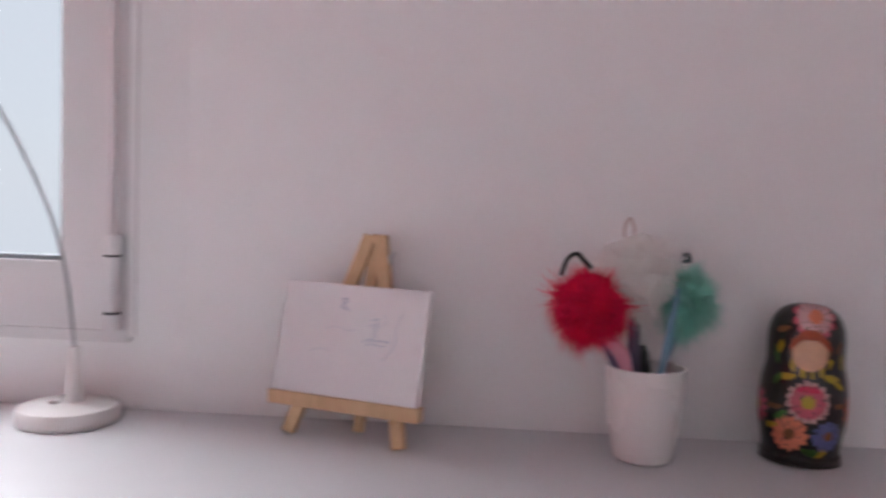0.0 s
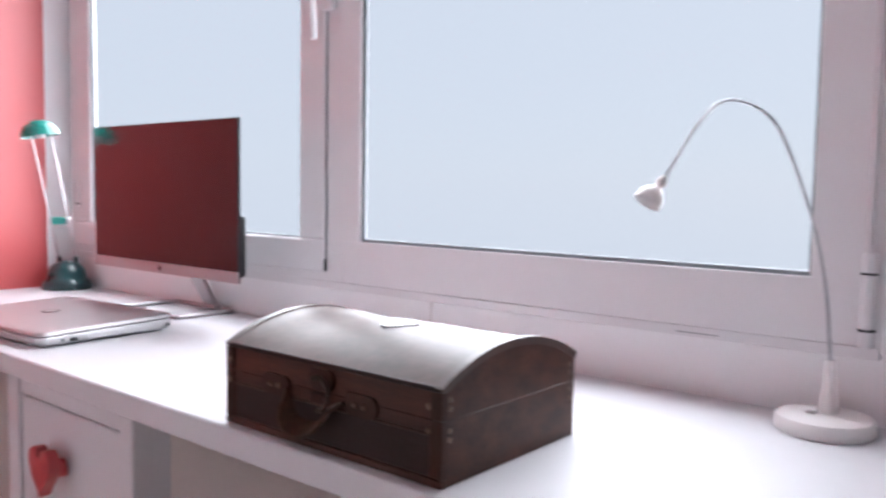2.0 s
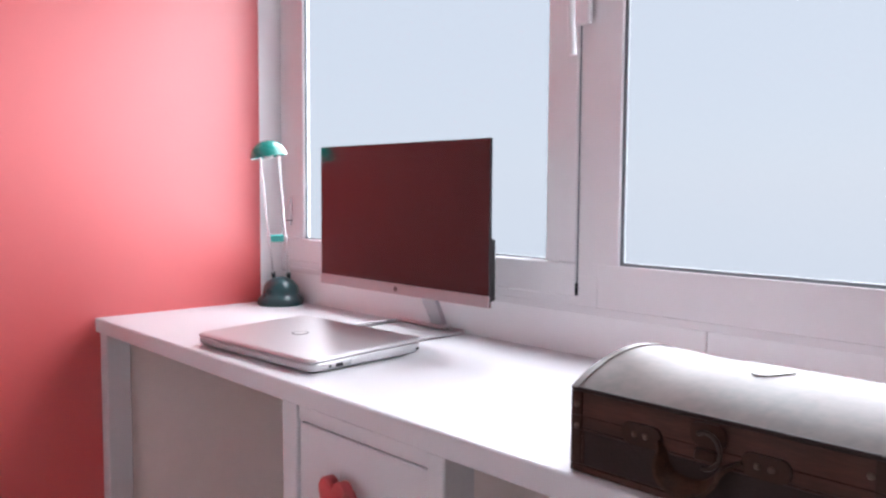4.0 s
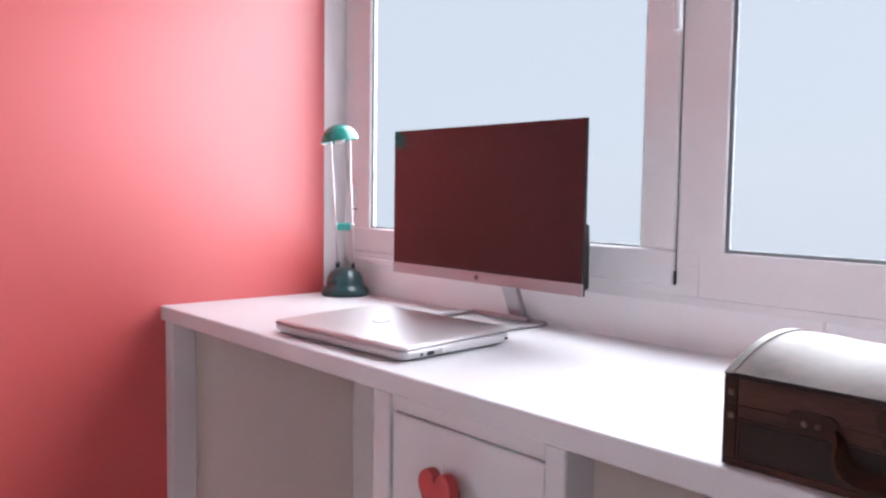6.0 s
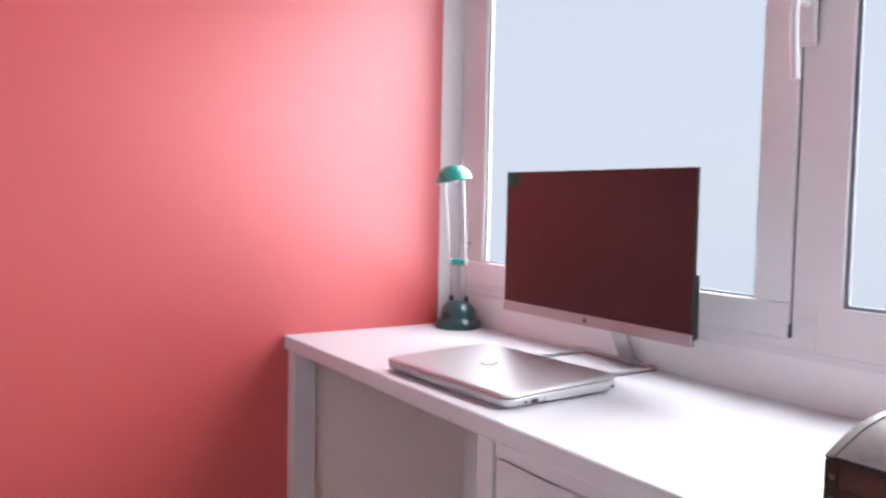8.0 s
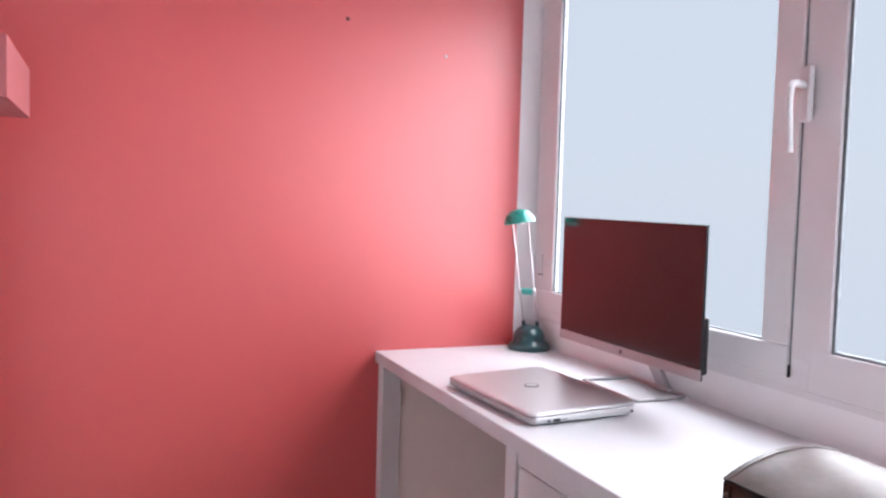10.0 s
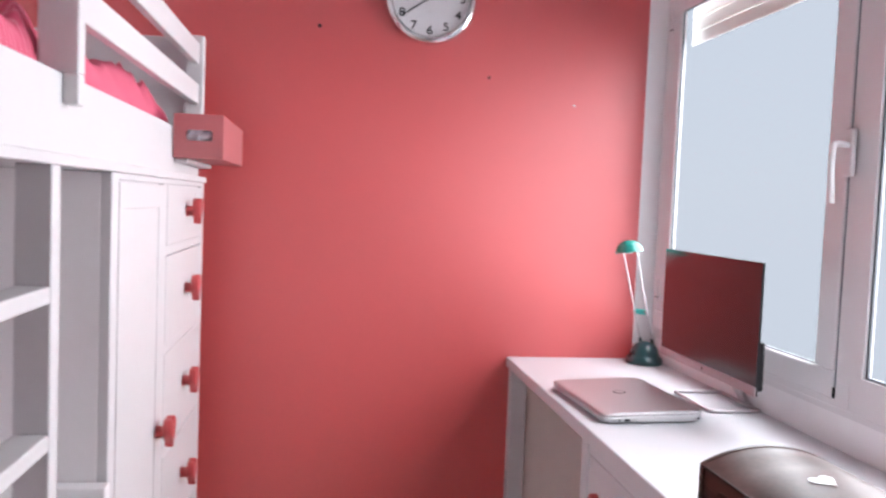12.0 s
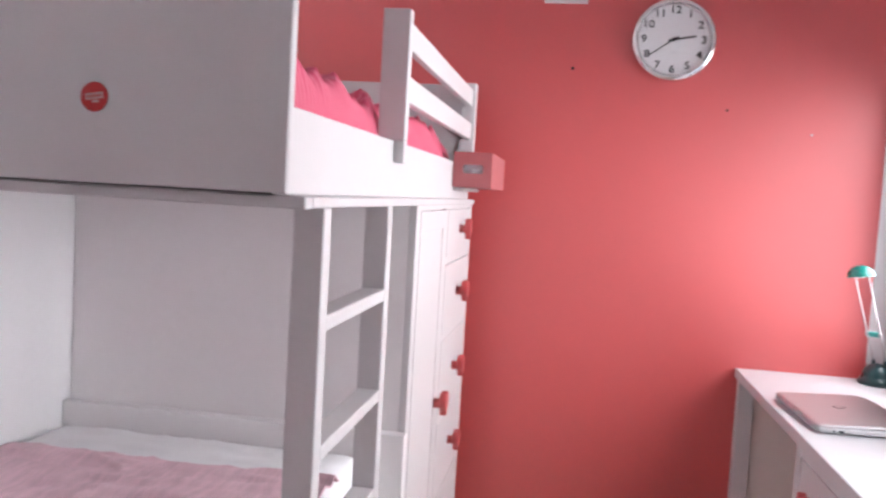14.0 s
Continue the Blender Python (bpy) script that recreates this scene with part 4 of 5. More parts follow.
# painted nesting doll, one plain mesh
def nesting_doll(at, turn):
    prof = [(0.0, 0.0), (0.036, 0.0), (0.0385, 0.003), (0.0390, 0.008), (0.0375, 0.012), (0.0395, 0.025), (0.0425, 0.045), (0.0430, 0.062), (0.0418, 0.080),
            (0.0395, 0.093), (0.0378, 0.102), (0.0375, 0.112), (0.0375, 0.124), (0.0362, 0.136), (0.0325, 0.147), (0.0260, 0.155), (0.0160, 0.1605), (0.0, 0.1625)]
    fine = [(p.x, p.z) for p in smooth_path([(r, 0, z) for r, z in prof], 7)]
    fine = [(max(0.0, r), z) for r, z in fine]
    fine[0] = (0.0, 0.0)
    fine[-1] = (0.0, prof[-1][1])
    bm = lathe(bmesh.new(), fine, 150)
    cols = [("doll_black", (0.012, 0.010, 0.010)), ("doll_rose", (0.52, 0.10, 0.14)), ("doll_coral", (0.70, 0.22, 0.13)), ("doll_blue", (0.13, 0.15, 0.32)),
            ("doll_face", (0.66, 0.38, 0.24)), ("doll_hair", (0.32, 0.055, 0.02)), ("doll_leaf", (0.05, 0.13, 0.03)), ("doll_yellow", (0.42, 0.29, 0.03)),
            ("doll_pale", (0.62, 0.36, 0.36)), ("doll_red", (0.55, 0.03, 0.08)), ("doll_brown", (0.20, 0.09, 0.04))]
    mats = [mat(nme, c, 0.22, vary=0.12, scale=90, coat=0.12, spec=0.35) for nme, c in cols]

    def flower(u, z, cu, cz, r, petals, main, heart, tip=None):
        dx, dz = u - cu, z - cz
        dist = math.hypot(dx, dz)
        ang = math.atan2(dz, dx)
        lobe = abs(math.cos(ang * petals / 2))
        if dist < 0.30 * r:
            return heart
        if dist < r * (0.80 + 0.20 * lobe) and lobe > 0.16:
            return tip if tip and dist > 0.78 * r else main
        return None

    def leaf(u, z, cu, cz, ln, wd, ang):
        dx, dz = u - cu, z - cz
        a, b = dx * math.cos(ang) + dz * math.sin(ang), -dx * math.sin(ang) + dz * math.cos(ang)
        return abs(b) < wd * (1 - (a / ln) ** 2) if abs(a) < ln else False

    for f in bm.faces:
        c = f.calc_center_median()
        rr = max(0.012, math.hypot(c.x, c.y))
        u = math.atan2(c.x, -c.y) * rr
        z = c.z
        k = None
        if z > 0.012:
            if ((u / 0.0195) ** 2 + ((z - 0.119) / 0.0205) ** 2) < 1:
                k = 4 if ((u / 0.0170) ** 2 + ((z - 0.1135) / 0.0165) ** 2) < 1 else 5 if z > 0.118 else 10
            elif ((u / 0.024) ** 2 + ((z - 0.117) / 0.026) ** 2) < 1 and z < 0.11 and math.sin(u * 700) > 0.2:
                k = 7
            else:
                k = flower(u, z, 0.004, 0.152, 0.022, 13, 8, 2, 1) if z > 0.130 else None
            if k is None:
                k = flower(u, z, 0.0, 0.068, 0.0215, 15, 1, 7, 8)
                if k == 1 and z > 0.078 and abs(u) < 0.012:
                    k = 9
            if k is None:
                k = flower(u, z, -0.0165, 0.034, 0.0185, 13, 2, 10)
            if k is None:
                k = flower(u, z, 0.0215, 0.034, 0.0165, 12, 3, 10)
            if k is None:
                k = flower(u, z, 0.062, 0.055, 0.020, 13, 2, 7) if u > 0 else flower(u, z, -0.062, 0.055, 0.020, 13, 1, 7)
            if k is None:
                for i, (cu, cz, ln, wd, an, kk) in enumerate(((-0.022, 0.091, 0.011, 0.0035, 0.2, 7), (0.022, 0.092, 0.011, 0.0035, -0.2, 7), (-0.031, 0.088, 0.009, 0.003, 0.9, 6),
                                                             (0.031, 0.085, 0.010, 0.003, -0.6, 7), (-0.034, 0.060, 0.010, 0.003, 0.1, 10), (0.036, 0.064, 0.010, 0.003, -0.1, 10),
                                                             (-0.026, 0.052, 0.009, 0.0035, 0.6, 6), (-0.036, 0.040, 0.008, 0.003, 0.1, 7), (0.006, 0.017, 0.011, 0.004, -0.3, 6),
                                                             (0.016, 0.016, 0.008, 0.003, 0.6, 7), (-0.030, 0.120, 0.009, 0.003, 1.3, 7), (-0.034, 0.112, 0.010, 0.003, 1.8, 6),
                                                             (0.032, 0.122, 0.009, 0.003, 1.0, 10), (0.036, 0.108, 0.009, 0.003, 1.6, 7), (-0.028, 0.138, 0.008, 0.003, 0.3, 10))):
                    if leaf(u, z, cu, cz, ln, wd, an):
                        k = kk
        f.material_index = k or 0
    bmesh.ops.transform(bm, matrix=Matrix.Translation(at) @ Matrix.Rotation(radians(turn), 4, 'Z'), verts=bm.verts)
    return tagged(part("nesting_doll", bm, mats, smooth=True), "black lacquered wooden nesting doll painted with flowers", "doll")


nesting_doll((2.680, 0.014, TOP), -13)

# ---- on the red wall ----
ck = thing("wall_clock", (0.0, -0.742, 1.75), "round chrome wall clock with white face on red wall", "clock")
cm2 = Matrix.Translation((0.0, -0.742, 1.893)) @ Matrix.Rotation(radians(90), 4, 'Z') @ Matrix.Rotation(radians(90), 4, 'X')
part("rim", lathe(bmesh.new(), [(0.120, 0.0), (0.138, 0.0), (0.1455, 0.006), (0.1465, 0.016), (0.143, 0.027), (0.137, 0.033), (0.130, 0.034), (0.1265, 0.030), (0.1255, 0.020), (0.120, 0.019)], 72, cm2),
     M_CHROME, ck, "polished chrome rim", True)
part("dial", lathe(bmesh.new(), [(0.0, 0.002), (0.1265, 0.002), (0.1265, 0.018), (0.0, 0.018)], 64, cm2), M_CLOCKFACE, ck)


def text_part(body, size, m, parent):
    cu = bpy.data.curves.new("numeral", 'FONT')
    cu.body = body
    cu.size = size
    cu.align_x, cu.align_y = 'CENTER', 'CENTER'
    cu.extrude = 0.0003
    cu.offset = 0.0007
    tmp = new("numeral_source", cu)
    deps = bpy.context.evaluated_depsgraph_get()
    me = bpy.data.meshes.new_from_object(tmp.evaluated_get(deps))
    bpy.data.objects.remove(tmp)
    bpy.data.curves.remove(cu)
    bm = bmesh.new()
    bm.from_mesh(me)
    bpy.data.meshes.remove(me)
    bmesh.ops.transform(bm, matrix=m, verts=bm.verts)
    return part("numeral", bm, M_INK, parent)


for h in range(1, 13):
    a = radians(90 - 30 * h)
    text_part(str(h), 0.0365, cm2 @ Matrix.Translation((0.103 * math.cos(a), 0.103 * math.sin(a), 0.0184)) @ Matrix.Scale(1.12, 4, (1, 0, 0)), ck)
for k in range(12):
    part("hour_mark", rbox(bmesh.new(), (0.119, -0.0011, 0.018), (0.124, 0.0011, 0.0186), 0, 1, cm2 @ Matrix.Rotation(radians(30 * k), 4, 'Z')), M_INK, ck)
for nm, ang, ln, wd, z in (("hour_hand", 90 - (2 + 40 / 60) * 30, 0.077, 0.0062, 0.020), ("minute_hand", 90 - 39.3 * 6, 0.109, 0.0046, 0.0225)):
    part(nm, rbox(bmesh.new(), (-0.020, -wd / 2, z), (ln, wd / 2, z + 0.0012), 0.0003, 1, cm2 @ Matrix.Rotation(radians(ang), 4, 'Z')), M_INK, ck)
part("hub", lathe(bmesh.new(), [(0.0075, 0.019), (0.0075, 0.025), (0.0, 0.0255)], 20, cm2), M_INK, ck)
boxpart("maker_bar", (0, 0, 0), (0.016, 0.0022, 0.0003), mat("grey_print", (0.5, 0.5, 0.52), 0.5), ck, 0, 1, cm2 @ Matrix.Translation((-0.008, -0.045, 0.0181)))
bm = bmesh.new()
lathe(bm, [(0.0, 0.0275), (0.1268, 0.0275), (0.1268, 0.029), (0.0, 0.029)], 48, cm2)
glass_ck = part("glass", bm, M_GLASS, ck)
glass_ck.visible_shadow = False

boxpart_ob = boxpart("wall_plate", (0.0, -1.202, 2.013), (0.012, -1.047, 2.125), M_PVC, None, 0.003, 2)
tagged(boxpart_ob, "flat white plastic cover plate on the red wall", "cover plate")
for y, z, m, r in ((-1.086, 1.785, M_BLACK, 0.006), (-0.541, 1.657, mat("brown_plug", (0.18, 0.05, 0.04), 0.5), 0.0055), (-0.253, 1.583, M_MUTED, 0.0045)):
    bm = bmesh.new()
    lathe(bm, [(r, 0.0), (r, 0.0015), (r * 0.6, 0.003), (0.0, 0.0022)], 14, Matrix.Translation((0.0, y, z)) @ Matrix.Rotation(radians(90), 4, 'Y'))
    tagged(part("wall_plug", bm, m), "small plug hole in the red wall", "wall plug", "plugs in the red wall")

# ---- bunk bed wall ----
BF = -1.413        # front of the bed board
bed = thing("loft_bed", (1.1, -1.83, 0.0), "white painted loft bed with guard rail above the wardrobe", "bed")
boxpart("front_board", (0.19, BF - 0.022, 1.294), (2.0, BF, 1.408), M_FURN, bed, 0.002)
boxpart("end_panel", (1.985, ROOM_Y + 0.003, 1.296), (2.005, BF - 0.0005, 1.72), M_FURN, bed, 0.0015, label="tall plain white end panel")
boxpart("ledge", (0.183, BF - 0.02, 1.278), (1.9595, -1.391, 1.294), M_FURN, bed, 0.002)
boxpart("ledge_return", (1.9600, ROOM_Y + 0.003, 1.2768), (1.990, -1.3912, 1.2938), M_FURN, bed, 0.002)
boxpart("panel_gap", (1.9925, ROOM_Y + 0.003, 1.2940), (2.0035, BF - 0.022, 1.2958), M_DARK, bed, 0.0)
boxpart("platform", (0.19, ROOM_Y + 0.003, 1.294), (1.985, BF - 0.023, 1.312), M_FURN, bed, 0.001)
boxpart("platform_underside", (1.24, ROOM_Y + 0.003, 1.2782), (1.959, BF - 0.021, 1.2935), M_FURN, bed, 0.001)
boxpart("box_shelf", (0.17, BF + 0.0005, 1.3190), (0.57, -1.380, 1.3305), M_FURN, bed, 0.003)
boxpart("guard_post", (1.372, -1.447, 1.4085), (1.402, -1.391, 1.668), M_FURN, bed, 0.003, 2)
boxpart("guard_post_tongue", (1.372, -1.4125, 1.364), (1.402, -1.391, 1.4085), M_FURN, bed, 0.003, 2)
boxpart("guard_rail", (0.232, -1.431, 1.607), (1.372, -1.411, 1.664), M_FURN, bed, 0.003, 2)
boxpart("guard_rail", (0.232, -1.431, 1.496), (1.372, -1.411, 1.552), M_FURN, bed, 0.003, 2)
boxpart("end_post", (0.190, -1.450, 1.409), (0.232, -1.401, 1.688), M_FURN, bed, 0.003, 2)
boxpart("end_board", (0.196, ROOM_Y + 0.003, 1.313), (0.216, -1.4505, 1.682), M_FURN, bed, 0.002)

ladder = thing("ladder", (1.69, -1.415, 0.0), "white painted wooden ladder upright under the loft bed ledge", "ladder")
boxpart("stringer", (1.870, -1.437, 0.0), (1.905, -1.3915, 1.278), M_FURN, ladder, 0.0025, 2)
boxpart("stringer", (1.470, -1.437, 0.0), (1.505, -1.3915, 1.278), M_FURN, ladder, 0.0025, 2)
for z in (1.122, 0.929, 0.737, 0.544, 0.352, 0.16):
    boxpart("rung", (1.505, -1.436, z - 0.023), (1.870, -1.392, z), M_FURN, ladder, 0.0025, 2)

ward = thing("wardrobe", (0.62, -1.8, 0.0), "white wardrobe with framed door, drawers and red heart knobs", "wardrobe")
CF = -1.397
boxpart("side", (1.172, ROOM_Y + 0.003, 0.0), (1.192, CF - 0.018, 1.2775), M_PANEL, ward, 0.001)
boxpart("side", (0.190, ROOM_Y + 0.003, 0.0), (0.210, CF - 0.018, 1.2775), M_FURN, ward, 0.001)
boxpart("top", (0.210, ROOM_Y + 0.003, 1.25), (1.172, CF - 0.02, 1.2775), M_FURN, ward, 0.001)
boxpart("divider", (0.737, ROOM_Y + 0.02, 0.06), (0.755, CF - 0.02, 1.25), M_FURN, ward, 0.001)
boxpart("stile", (1.148, CF - 0.018, 0.0), (1.192, CF, 1.2775), M_FURN, ward, 0.0015)
boxpart("stile", (0.727, CF - 0.018, 0.0), (0.766, CF, 1.266), M_FURN, ward, 0.0015)
boxpart("stile", (0.190, CF - 0.018, 0.0), (0.230, CF, 1.2775), M_FURN, ward, 0.0015)
boxpart("top_rail", (0.230, CF - 0.018, 1.2665), (1.148, CF, 1.2775), M_FURN, ward, 0.001)
boxpart("plinth", (0.230, CF - 0.018, 0.0), (1.148, CF - 0.002, 0.08), M_FURN, ward, 0.001)
boxpart("door_gap", (0.766, CF - 0.016, 0.08), (1.148, CF - 0.011, 1.2665), M_GAP, ward, 0.0)
boxpart("drawer_gap", (0.230, CF - 0.016, 0.08), (0.727, CF - 0.011, 1.2665), M_GAP, ward, 0.0)
door = boxpart("door", (0.7685, CF - 0.0105, 0.083), (1.1455, CF - 0.001, 1.263), M_FURN, ward, 0.0012)
boxpart("door_frame", (0.7685, CF - 0.001, 1.215), (1.1455, CF + 0.0015, 1.263), M_FURN, door, 0.001)
boxpart("door_frame", (0.7685, CF - 0.001, 0.083), (0.815, CF + 0.0015, 1.215), M_FURN, door, 0.001)
boxpart("door_frame", (1.100, CF - 0.001, 0.083), (1.1455, CF + 0.0015, 1.215), M_FURN, door, 0.001)
heart_knob("knob", door, (0.800, CF + 0.0015, 0.728), 1, 0.061)
for z0, z1, kz in ((1.128, 1.2635, 1.203), (0.904, 1.104, 1.008), (0.668, 0.882, 0.770), (0.424, 0.646, 0.530), (0.083, 0.402, 0.27)):
    dr = boxpart("drawer", (0.233, CF - 0.0105, z0), (0.7245, CF + 0.0015, z1), M_FURN, ward, 0.0015)
    heart_knob("knob", dr, (0.478, CF + 0.0015, kz), 1, 0.060)
    if z0 > 0.1:
        boxpart("drawer_rail", (0.230, CF - 0.018, z0 - 0.0208), (0.727, CF - 0.0008, z0 - 0.0012), M_FURN, ward, 0.0005)

# open red box on the shelf strip
bx = thing("red_box", (0.37, -1.36, 1.331), "red wooden box with a slotted handle hole on the ledge", "box")
X0, X1, Y0, Y1, Z0, Z1 = 0.150, 0.592, -1.4115, -1.296, 1.331, 1.436
bm = bmesh.new()
hw, hh, hy, hz = 0.030, 0.0125, (Y0 + Y1) / 2 + 0.002, 1.386
outer = [(Y0, Z0), (Y1, Z0), (Y1, Z1), (Y0, Z1)]
hole = [(hy + x, hz + y) for x, y in round_rect(2 * hw, 2 * hh, 0.007, 4)]
for xx in (X1, X1 - 0.008):
    ov = [bm.verts.new((xx, y, z)) for y, z in outer]
    hv = [bm.verts.new((xx, y, z)) for y, z in hole]
    es = [bm.edges.new((ov[i], ov[(i + 1) % 4])) for i in range(4)] + [bm.edges.new((hv[i], hv[(i + 1) % len(hv)])) for i in range(len(hv))]
    bmesh.ops.triangle_fill(bm, use_beauty=True, use_dissolve=False, edges=es)
    if xx == X1:
        o1, h1 = ov, hv
for i in range(4):
    bm.faces.new((o1[i], ov[i], ov[(i + 1) % 4], o1[(i + 1) % 4]))
for i in range(len(hv)):
    bm.faces.new((h1[i], h1[(i + 1) % len(hv)], hv[(i + 1) % len(hv)], hv[i]))
part("front_panel", bm, M_CARDBOX, bx)
boxpart("side_panel", (X0, Y1 - 0.008, Z0), (X1 - 0.0085, Y1, Z1), M_CARDBOX, bx, 0.0008)
boxpart("side_panel", (X0, Y0, Z0), (X1 - 0.0085, Y0 + 0.008, Z1), M_CARDBOX, bx, 0.0008)
boxpart("rear_panel", (X0, Y0 + 0.0085, Z0), (X0 + 0.008, Y1 - 0.0085, Z1), M_CARDBOX, bx, 0.0008)
boxpart("bottom", (X0 + 0.0085, Y0 + 0.0085, Z0), (X1 - 0.0085, Y1 - 0.0085, Z0 + 0.006), M_CARDBOX, bx, 0.0)
bm = bmesh.new()
bmesh.ops.create_icosphere(bm, subdivisions=4, radius=1.0)
for v in bm.verts:
    k = 1 + 0.25 * noise.noise(v.co * 2.1) + 0.1 * noise.noise(v.co * 6)
    v.co = Vector((0.553 + v.co.x * 0.027 * k, -1.354 + v.co.y * 0.036 * k, max(1.3375, 1.375 + v.co.z * 0.034 * k)))
tagged(part("crumpled_cloth", bm, M_CLOTHMIX, smooth=True), "crumpled pale cloth lying inside the red box", "cloth")


# ---- bedding ----
def sheet(name, x0, x1, y0, y1, nx, ny, height, material, parent=None, uvs=False, thick=0.0):
    """A soft cloth surface over a rectangle with a height function, closed down to its underside."""
    bm = bmesh.new()
    uv = bm.loops.layers.uv.new("UVMap") if uvs else None
    grid = [[bm.verts.new((x0 + (x1 - x0) * i / nx, y0 + (y1 - y0) * j / ny, height(x0 + (x1 - x0) * i / nx, y0 + (y1 - y0) * j / ny))) for j in range(ny + 1)] for i in range(nx + 1)]
    for i in range(nx):
        for j in range(ny):
            f = bm.faces.new((grid[i][j], grid[i + 1][j], grid[i + 1][j + 1], grid[i][j + 1]))
            if uvs:
                for lo in f.loops:
                    c = lo.vert.co
                    lo[uv].uv = (0.34 * c.x + 0.15 * c.z, c.y - c.z)
    if thick:
        loop = [grid[i][0] for i in range(nx + 1)] + [grid[nx][j] for j in range(1, ny + 1)] + [grid[i][ny] for i in range(nx - 1, -1, -1)] + [grid[0][j] for j in range(ny - 1, 0, -1)]
        low = [bm.verts.new((v.co.x, v.co.y, v.co.z - thick)) for v in loop]
        for i in range(len(loop)):
            k = (i + 1) % len(loop)
            f = bm.faces.new((loop[i], low[i], low[k], loop[k]))
            if uvs:
                for lo in f.loops:
                    lo[uv].uv = (0.34 * lo.vert.co.x + 0.15 * lo.vert.co.z, lo.vert.co.y - lo.vert.co.z)
    return part(name, bm, material, parent, smooth=True)


up_m = boxpart("mattress", (0.225, ROOM_Y + 0.01, 1.3125), (1.98, BF - 0.026, 1.385), M_SHEET, None, 0.02, 3)
tagged(up_m, "white mattress lying in the loft bed", "mattress")


def duvet_h(x, y):
    t = max(0.0, min(1.0, (x - 0.41) / 1.56))
    edge = max(0.0, min(1.0, (BF - 0.0278 - y) / 0.045))
    end = max(0.0, min(1.0, (x - 0.41) / 0.05))
    base = 1.392 + (0.064 + 0.034 * t ** 1.3) * math.sin(edge * math.pi / 2) ** 0.6 * end ** 0.6
    p = Vector((x * 5.5, y * 4.0, 0))
    fold = 0.040 * (1 - abs(noise.noise(p * 0.8 + Vector((5.3, 2.2, 0))))) ** 5 + 0.026 * noise.noise(p * 1.4)
    fine = 0.014 * (0.5 - abs(noise.noise(Vector((x * 17 + y * 14, y * 9 - x * 6, 2.0))))) + 0.006 * noise.noise(Vector((x * 30 - y * 12, y * 16, 5.0)))
    near = max(0.0, 1 - (BF - 0.03 - y) / 0.22)
    bunch = 0.024 * near * (1 - abs(noise.noise(Vector((x * 6.5 - y * 10, y * 3 + x * 1.5, 6.0))))) ** 4 - 0.010 * near
    fold *= 1 - 0.8 * max(0.0, min(1.0, (x - 1.70) / 0.22))
    return base + (fold + fine + bunch) * edge * end


dv = sheet("duvet", 0.41, 1.975, -2.16, BF - 0.028, 190, 110, duvet_h, M_GING, uvs=True, thick=0.006)
tagged(dv, "rumpled pink gingham duvet on the loft bed", "duvet")

lb = thing("lower_bed", (2.2, -1.85, 0.0), "white lower bed built under the loft bed", "bed")
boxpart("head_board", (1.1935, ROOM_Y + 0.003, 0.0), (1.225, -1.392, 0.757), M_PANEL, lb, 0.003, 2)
boxpart("bed_rail", (1.226, -1.478, 0.30), (3.2, -1.452, 0.58), M_FURN, lb, 0.003, 2)
boxpart("foot_board", (3.2, ROOM_Y + 0.003, 0.0), (3.23, -1.452, 0.70), M_FURN, lb, 0.003, 2)
boxpart("slats", (1.226, ROOM_Y + 0.01, 0.46), (3.199, -1.4785, 0.50), M_FURN, lb, 0.001)


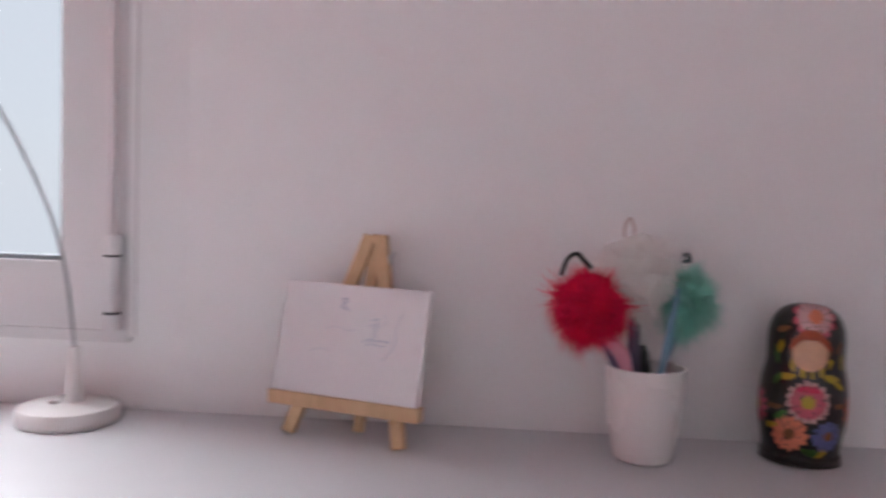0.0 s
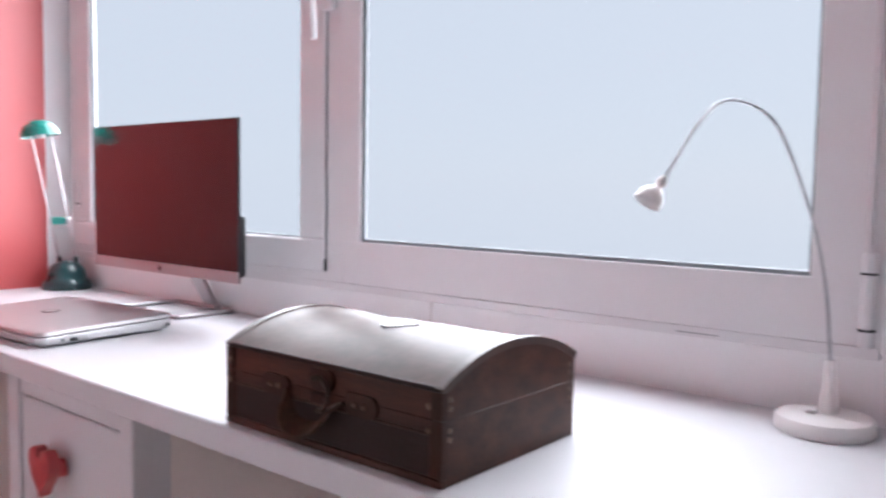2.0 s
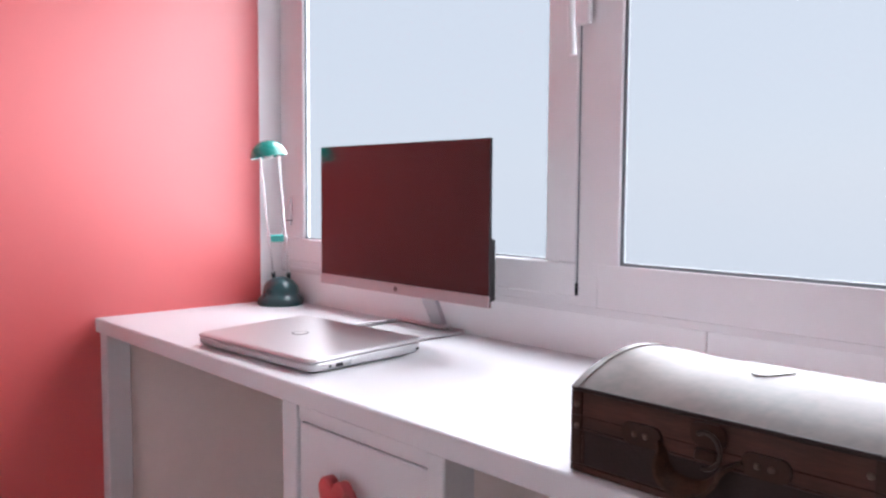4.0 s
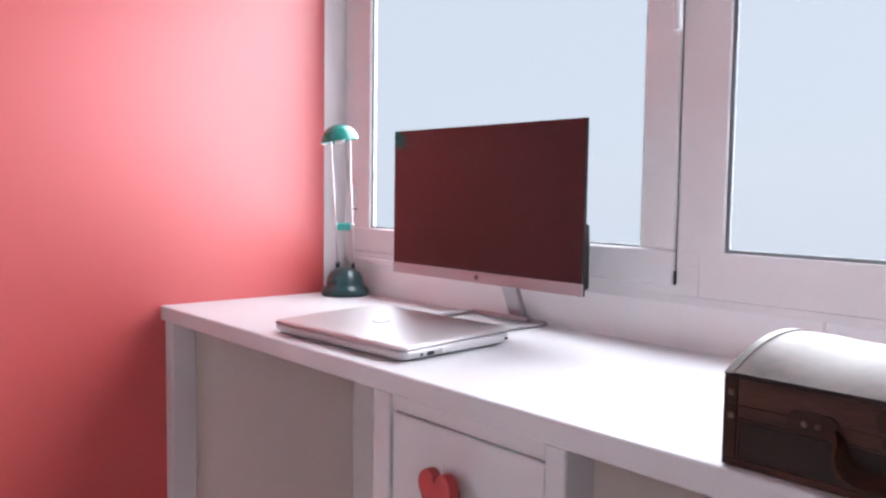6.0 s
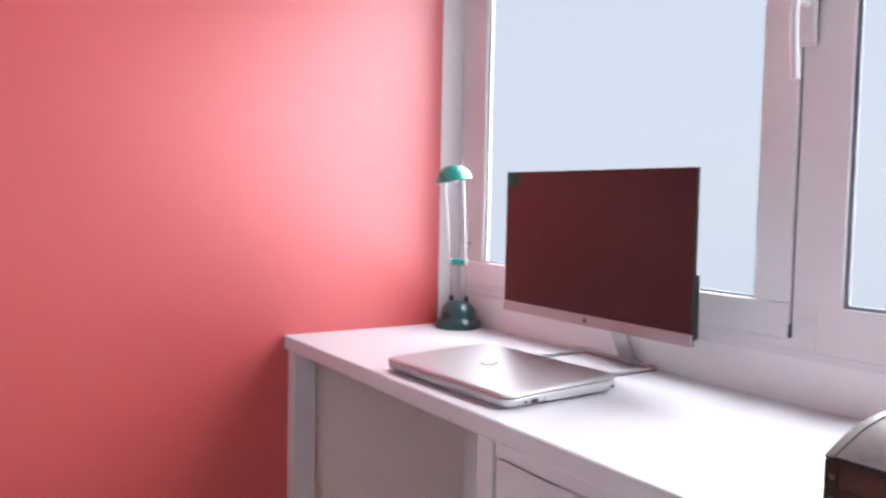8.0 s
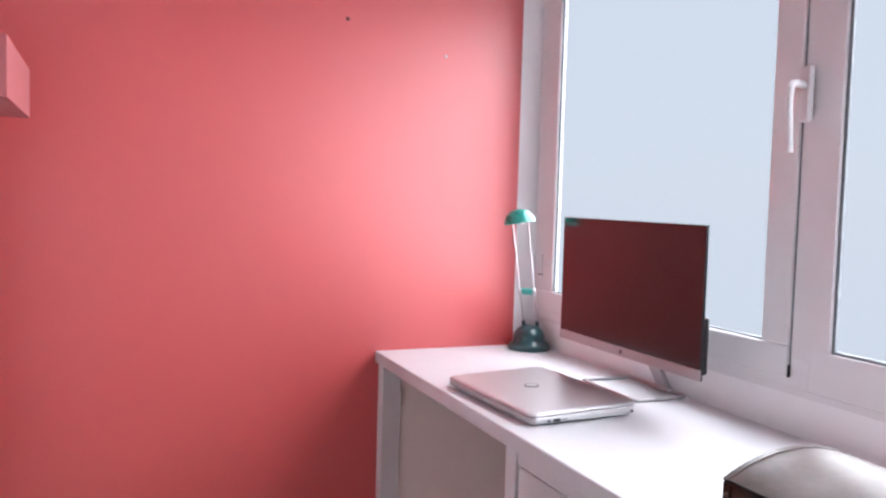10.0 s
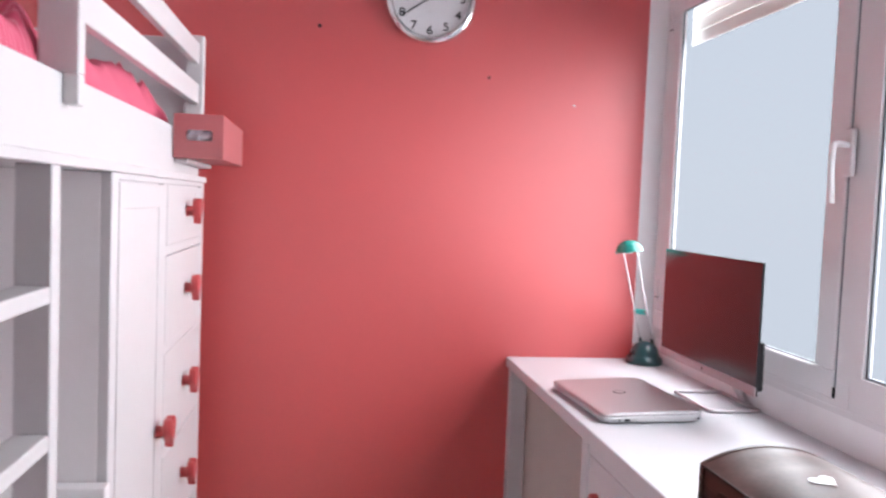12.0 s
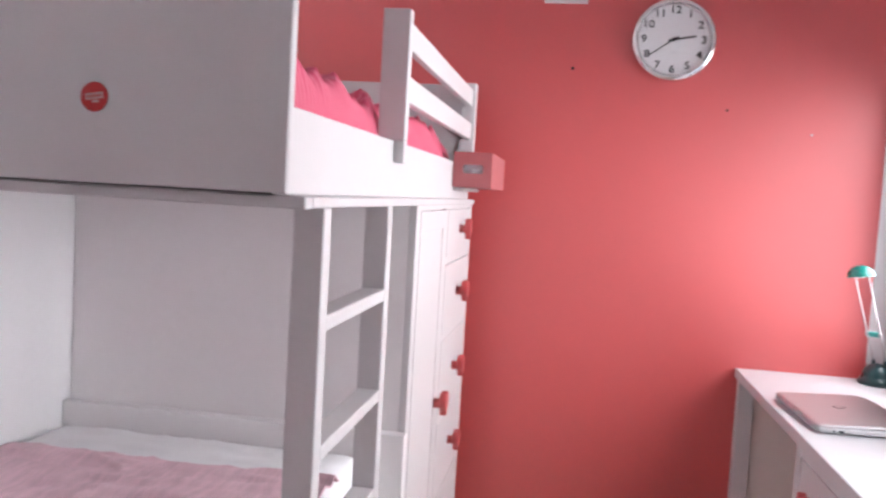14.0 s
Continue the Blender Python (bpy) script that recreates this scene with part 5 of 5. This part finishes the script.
def mattress_h(x, y):
    e = min((x - 1.228) / 0.05, (3.19 - x) / 0.05, (-1.48 - y) / 0.05, (y - ROOM_Y - 0.006) / 0.05)
    e = max(0.0, min(1.0, e))
    return 0.667 + 0.045 * math.sqrt(max(0.0, 1 - (1 - e) ** 2)) + (0.004 * noise.noise(Vector((x * 4, y * 6, 0))) + 0.007 * (1 - abs(noise.noise(Vector((x * 9 + y * 4, y * 7 - x * 5, 3))))) ** 9) * e


mt = sheet("mattress", 1.228, 3.19, ROOM_Y + 0.006, -1.480, 110, 50, mattress_h, M_SHEET, thick=0.165)
tagged(mt, "lower bed mattress with a loose white sheet", "mattress")


def cover_h(x, y):
    e = max(0.0, min(1.0, (x - 1.445 - 0.012 * math.sin(y * 9)) / 0.03))
    wr = 0.010 * noise.noise(Vector((x * 16 + y * 3, y * 5, 4))) + 0.005 * noise.noise(Vector((x * 40, y * 12, 1)))
    return mattress_h(max(x, 1.3), min(y, -1.535)) + 0.005 + 0.012 * math.sin(e * math.pi / 2) + wr * e


cv = sheet("bed_cover", 1.432, 3.17, ROOM_Y + 0.012, -1.482, 170, 70, cover_h, M_PINKCOVER, thick=0.004)
tagged(cv, "wrinkled dusty pink bed cover spread over the lower mattress", "bed cover")

# round sticker on the end panel
stk = thing("round_sticker", (2.005, -1.680, 1.408), "round red sticker with pale print on the bed panel", "sticker")
sm = Matrix.Translation((2.0052, -1.680, 1.408)) @ Matrix.Rotation(radians(90), 4, 'Z') @ Matrix.Rotation(radians(90), 4, 'X')
part("disc", lathe(bmesh.new(), [(0.0, 0.0), (0.0195, 0.0), (0.0195, 0.0006), (0.0, 0.0006)], 40, sm), M_STICK, stk)
for dx, dy, ww, hh2, rot in ((-0.0125, -0.003, 0.025, 0.008, 8), (-0.004, -0.0075, 0.010, 0.003, 8)):
    part("printed_band", rbox(bmesh.new(), (dx, dy, 0.0006), (dx + ww, dy + hh2, 0.0009), 0, 1, sm @ Matrix.Rotation(radians(rot), 4, 'Z')), M_MUTED, stk)
for i in range(5):
    part("print_mark", rbox(bmesh.new(), (-0.010 + i * 0.0042, -0.001, 0.0009), (-0.0075 + i * 0.0042, 0.003, 0.0011), 0, 1, sm @ Matrix.Rotation(radians(8), 4, 'Z')), M_STICK, stk)
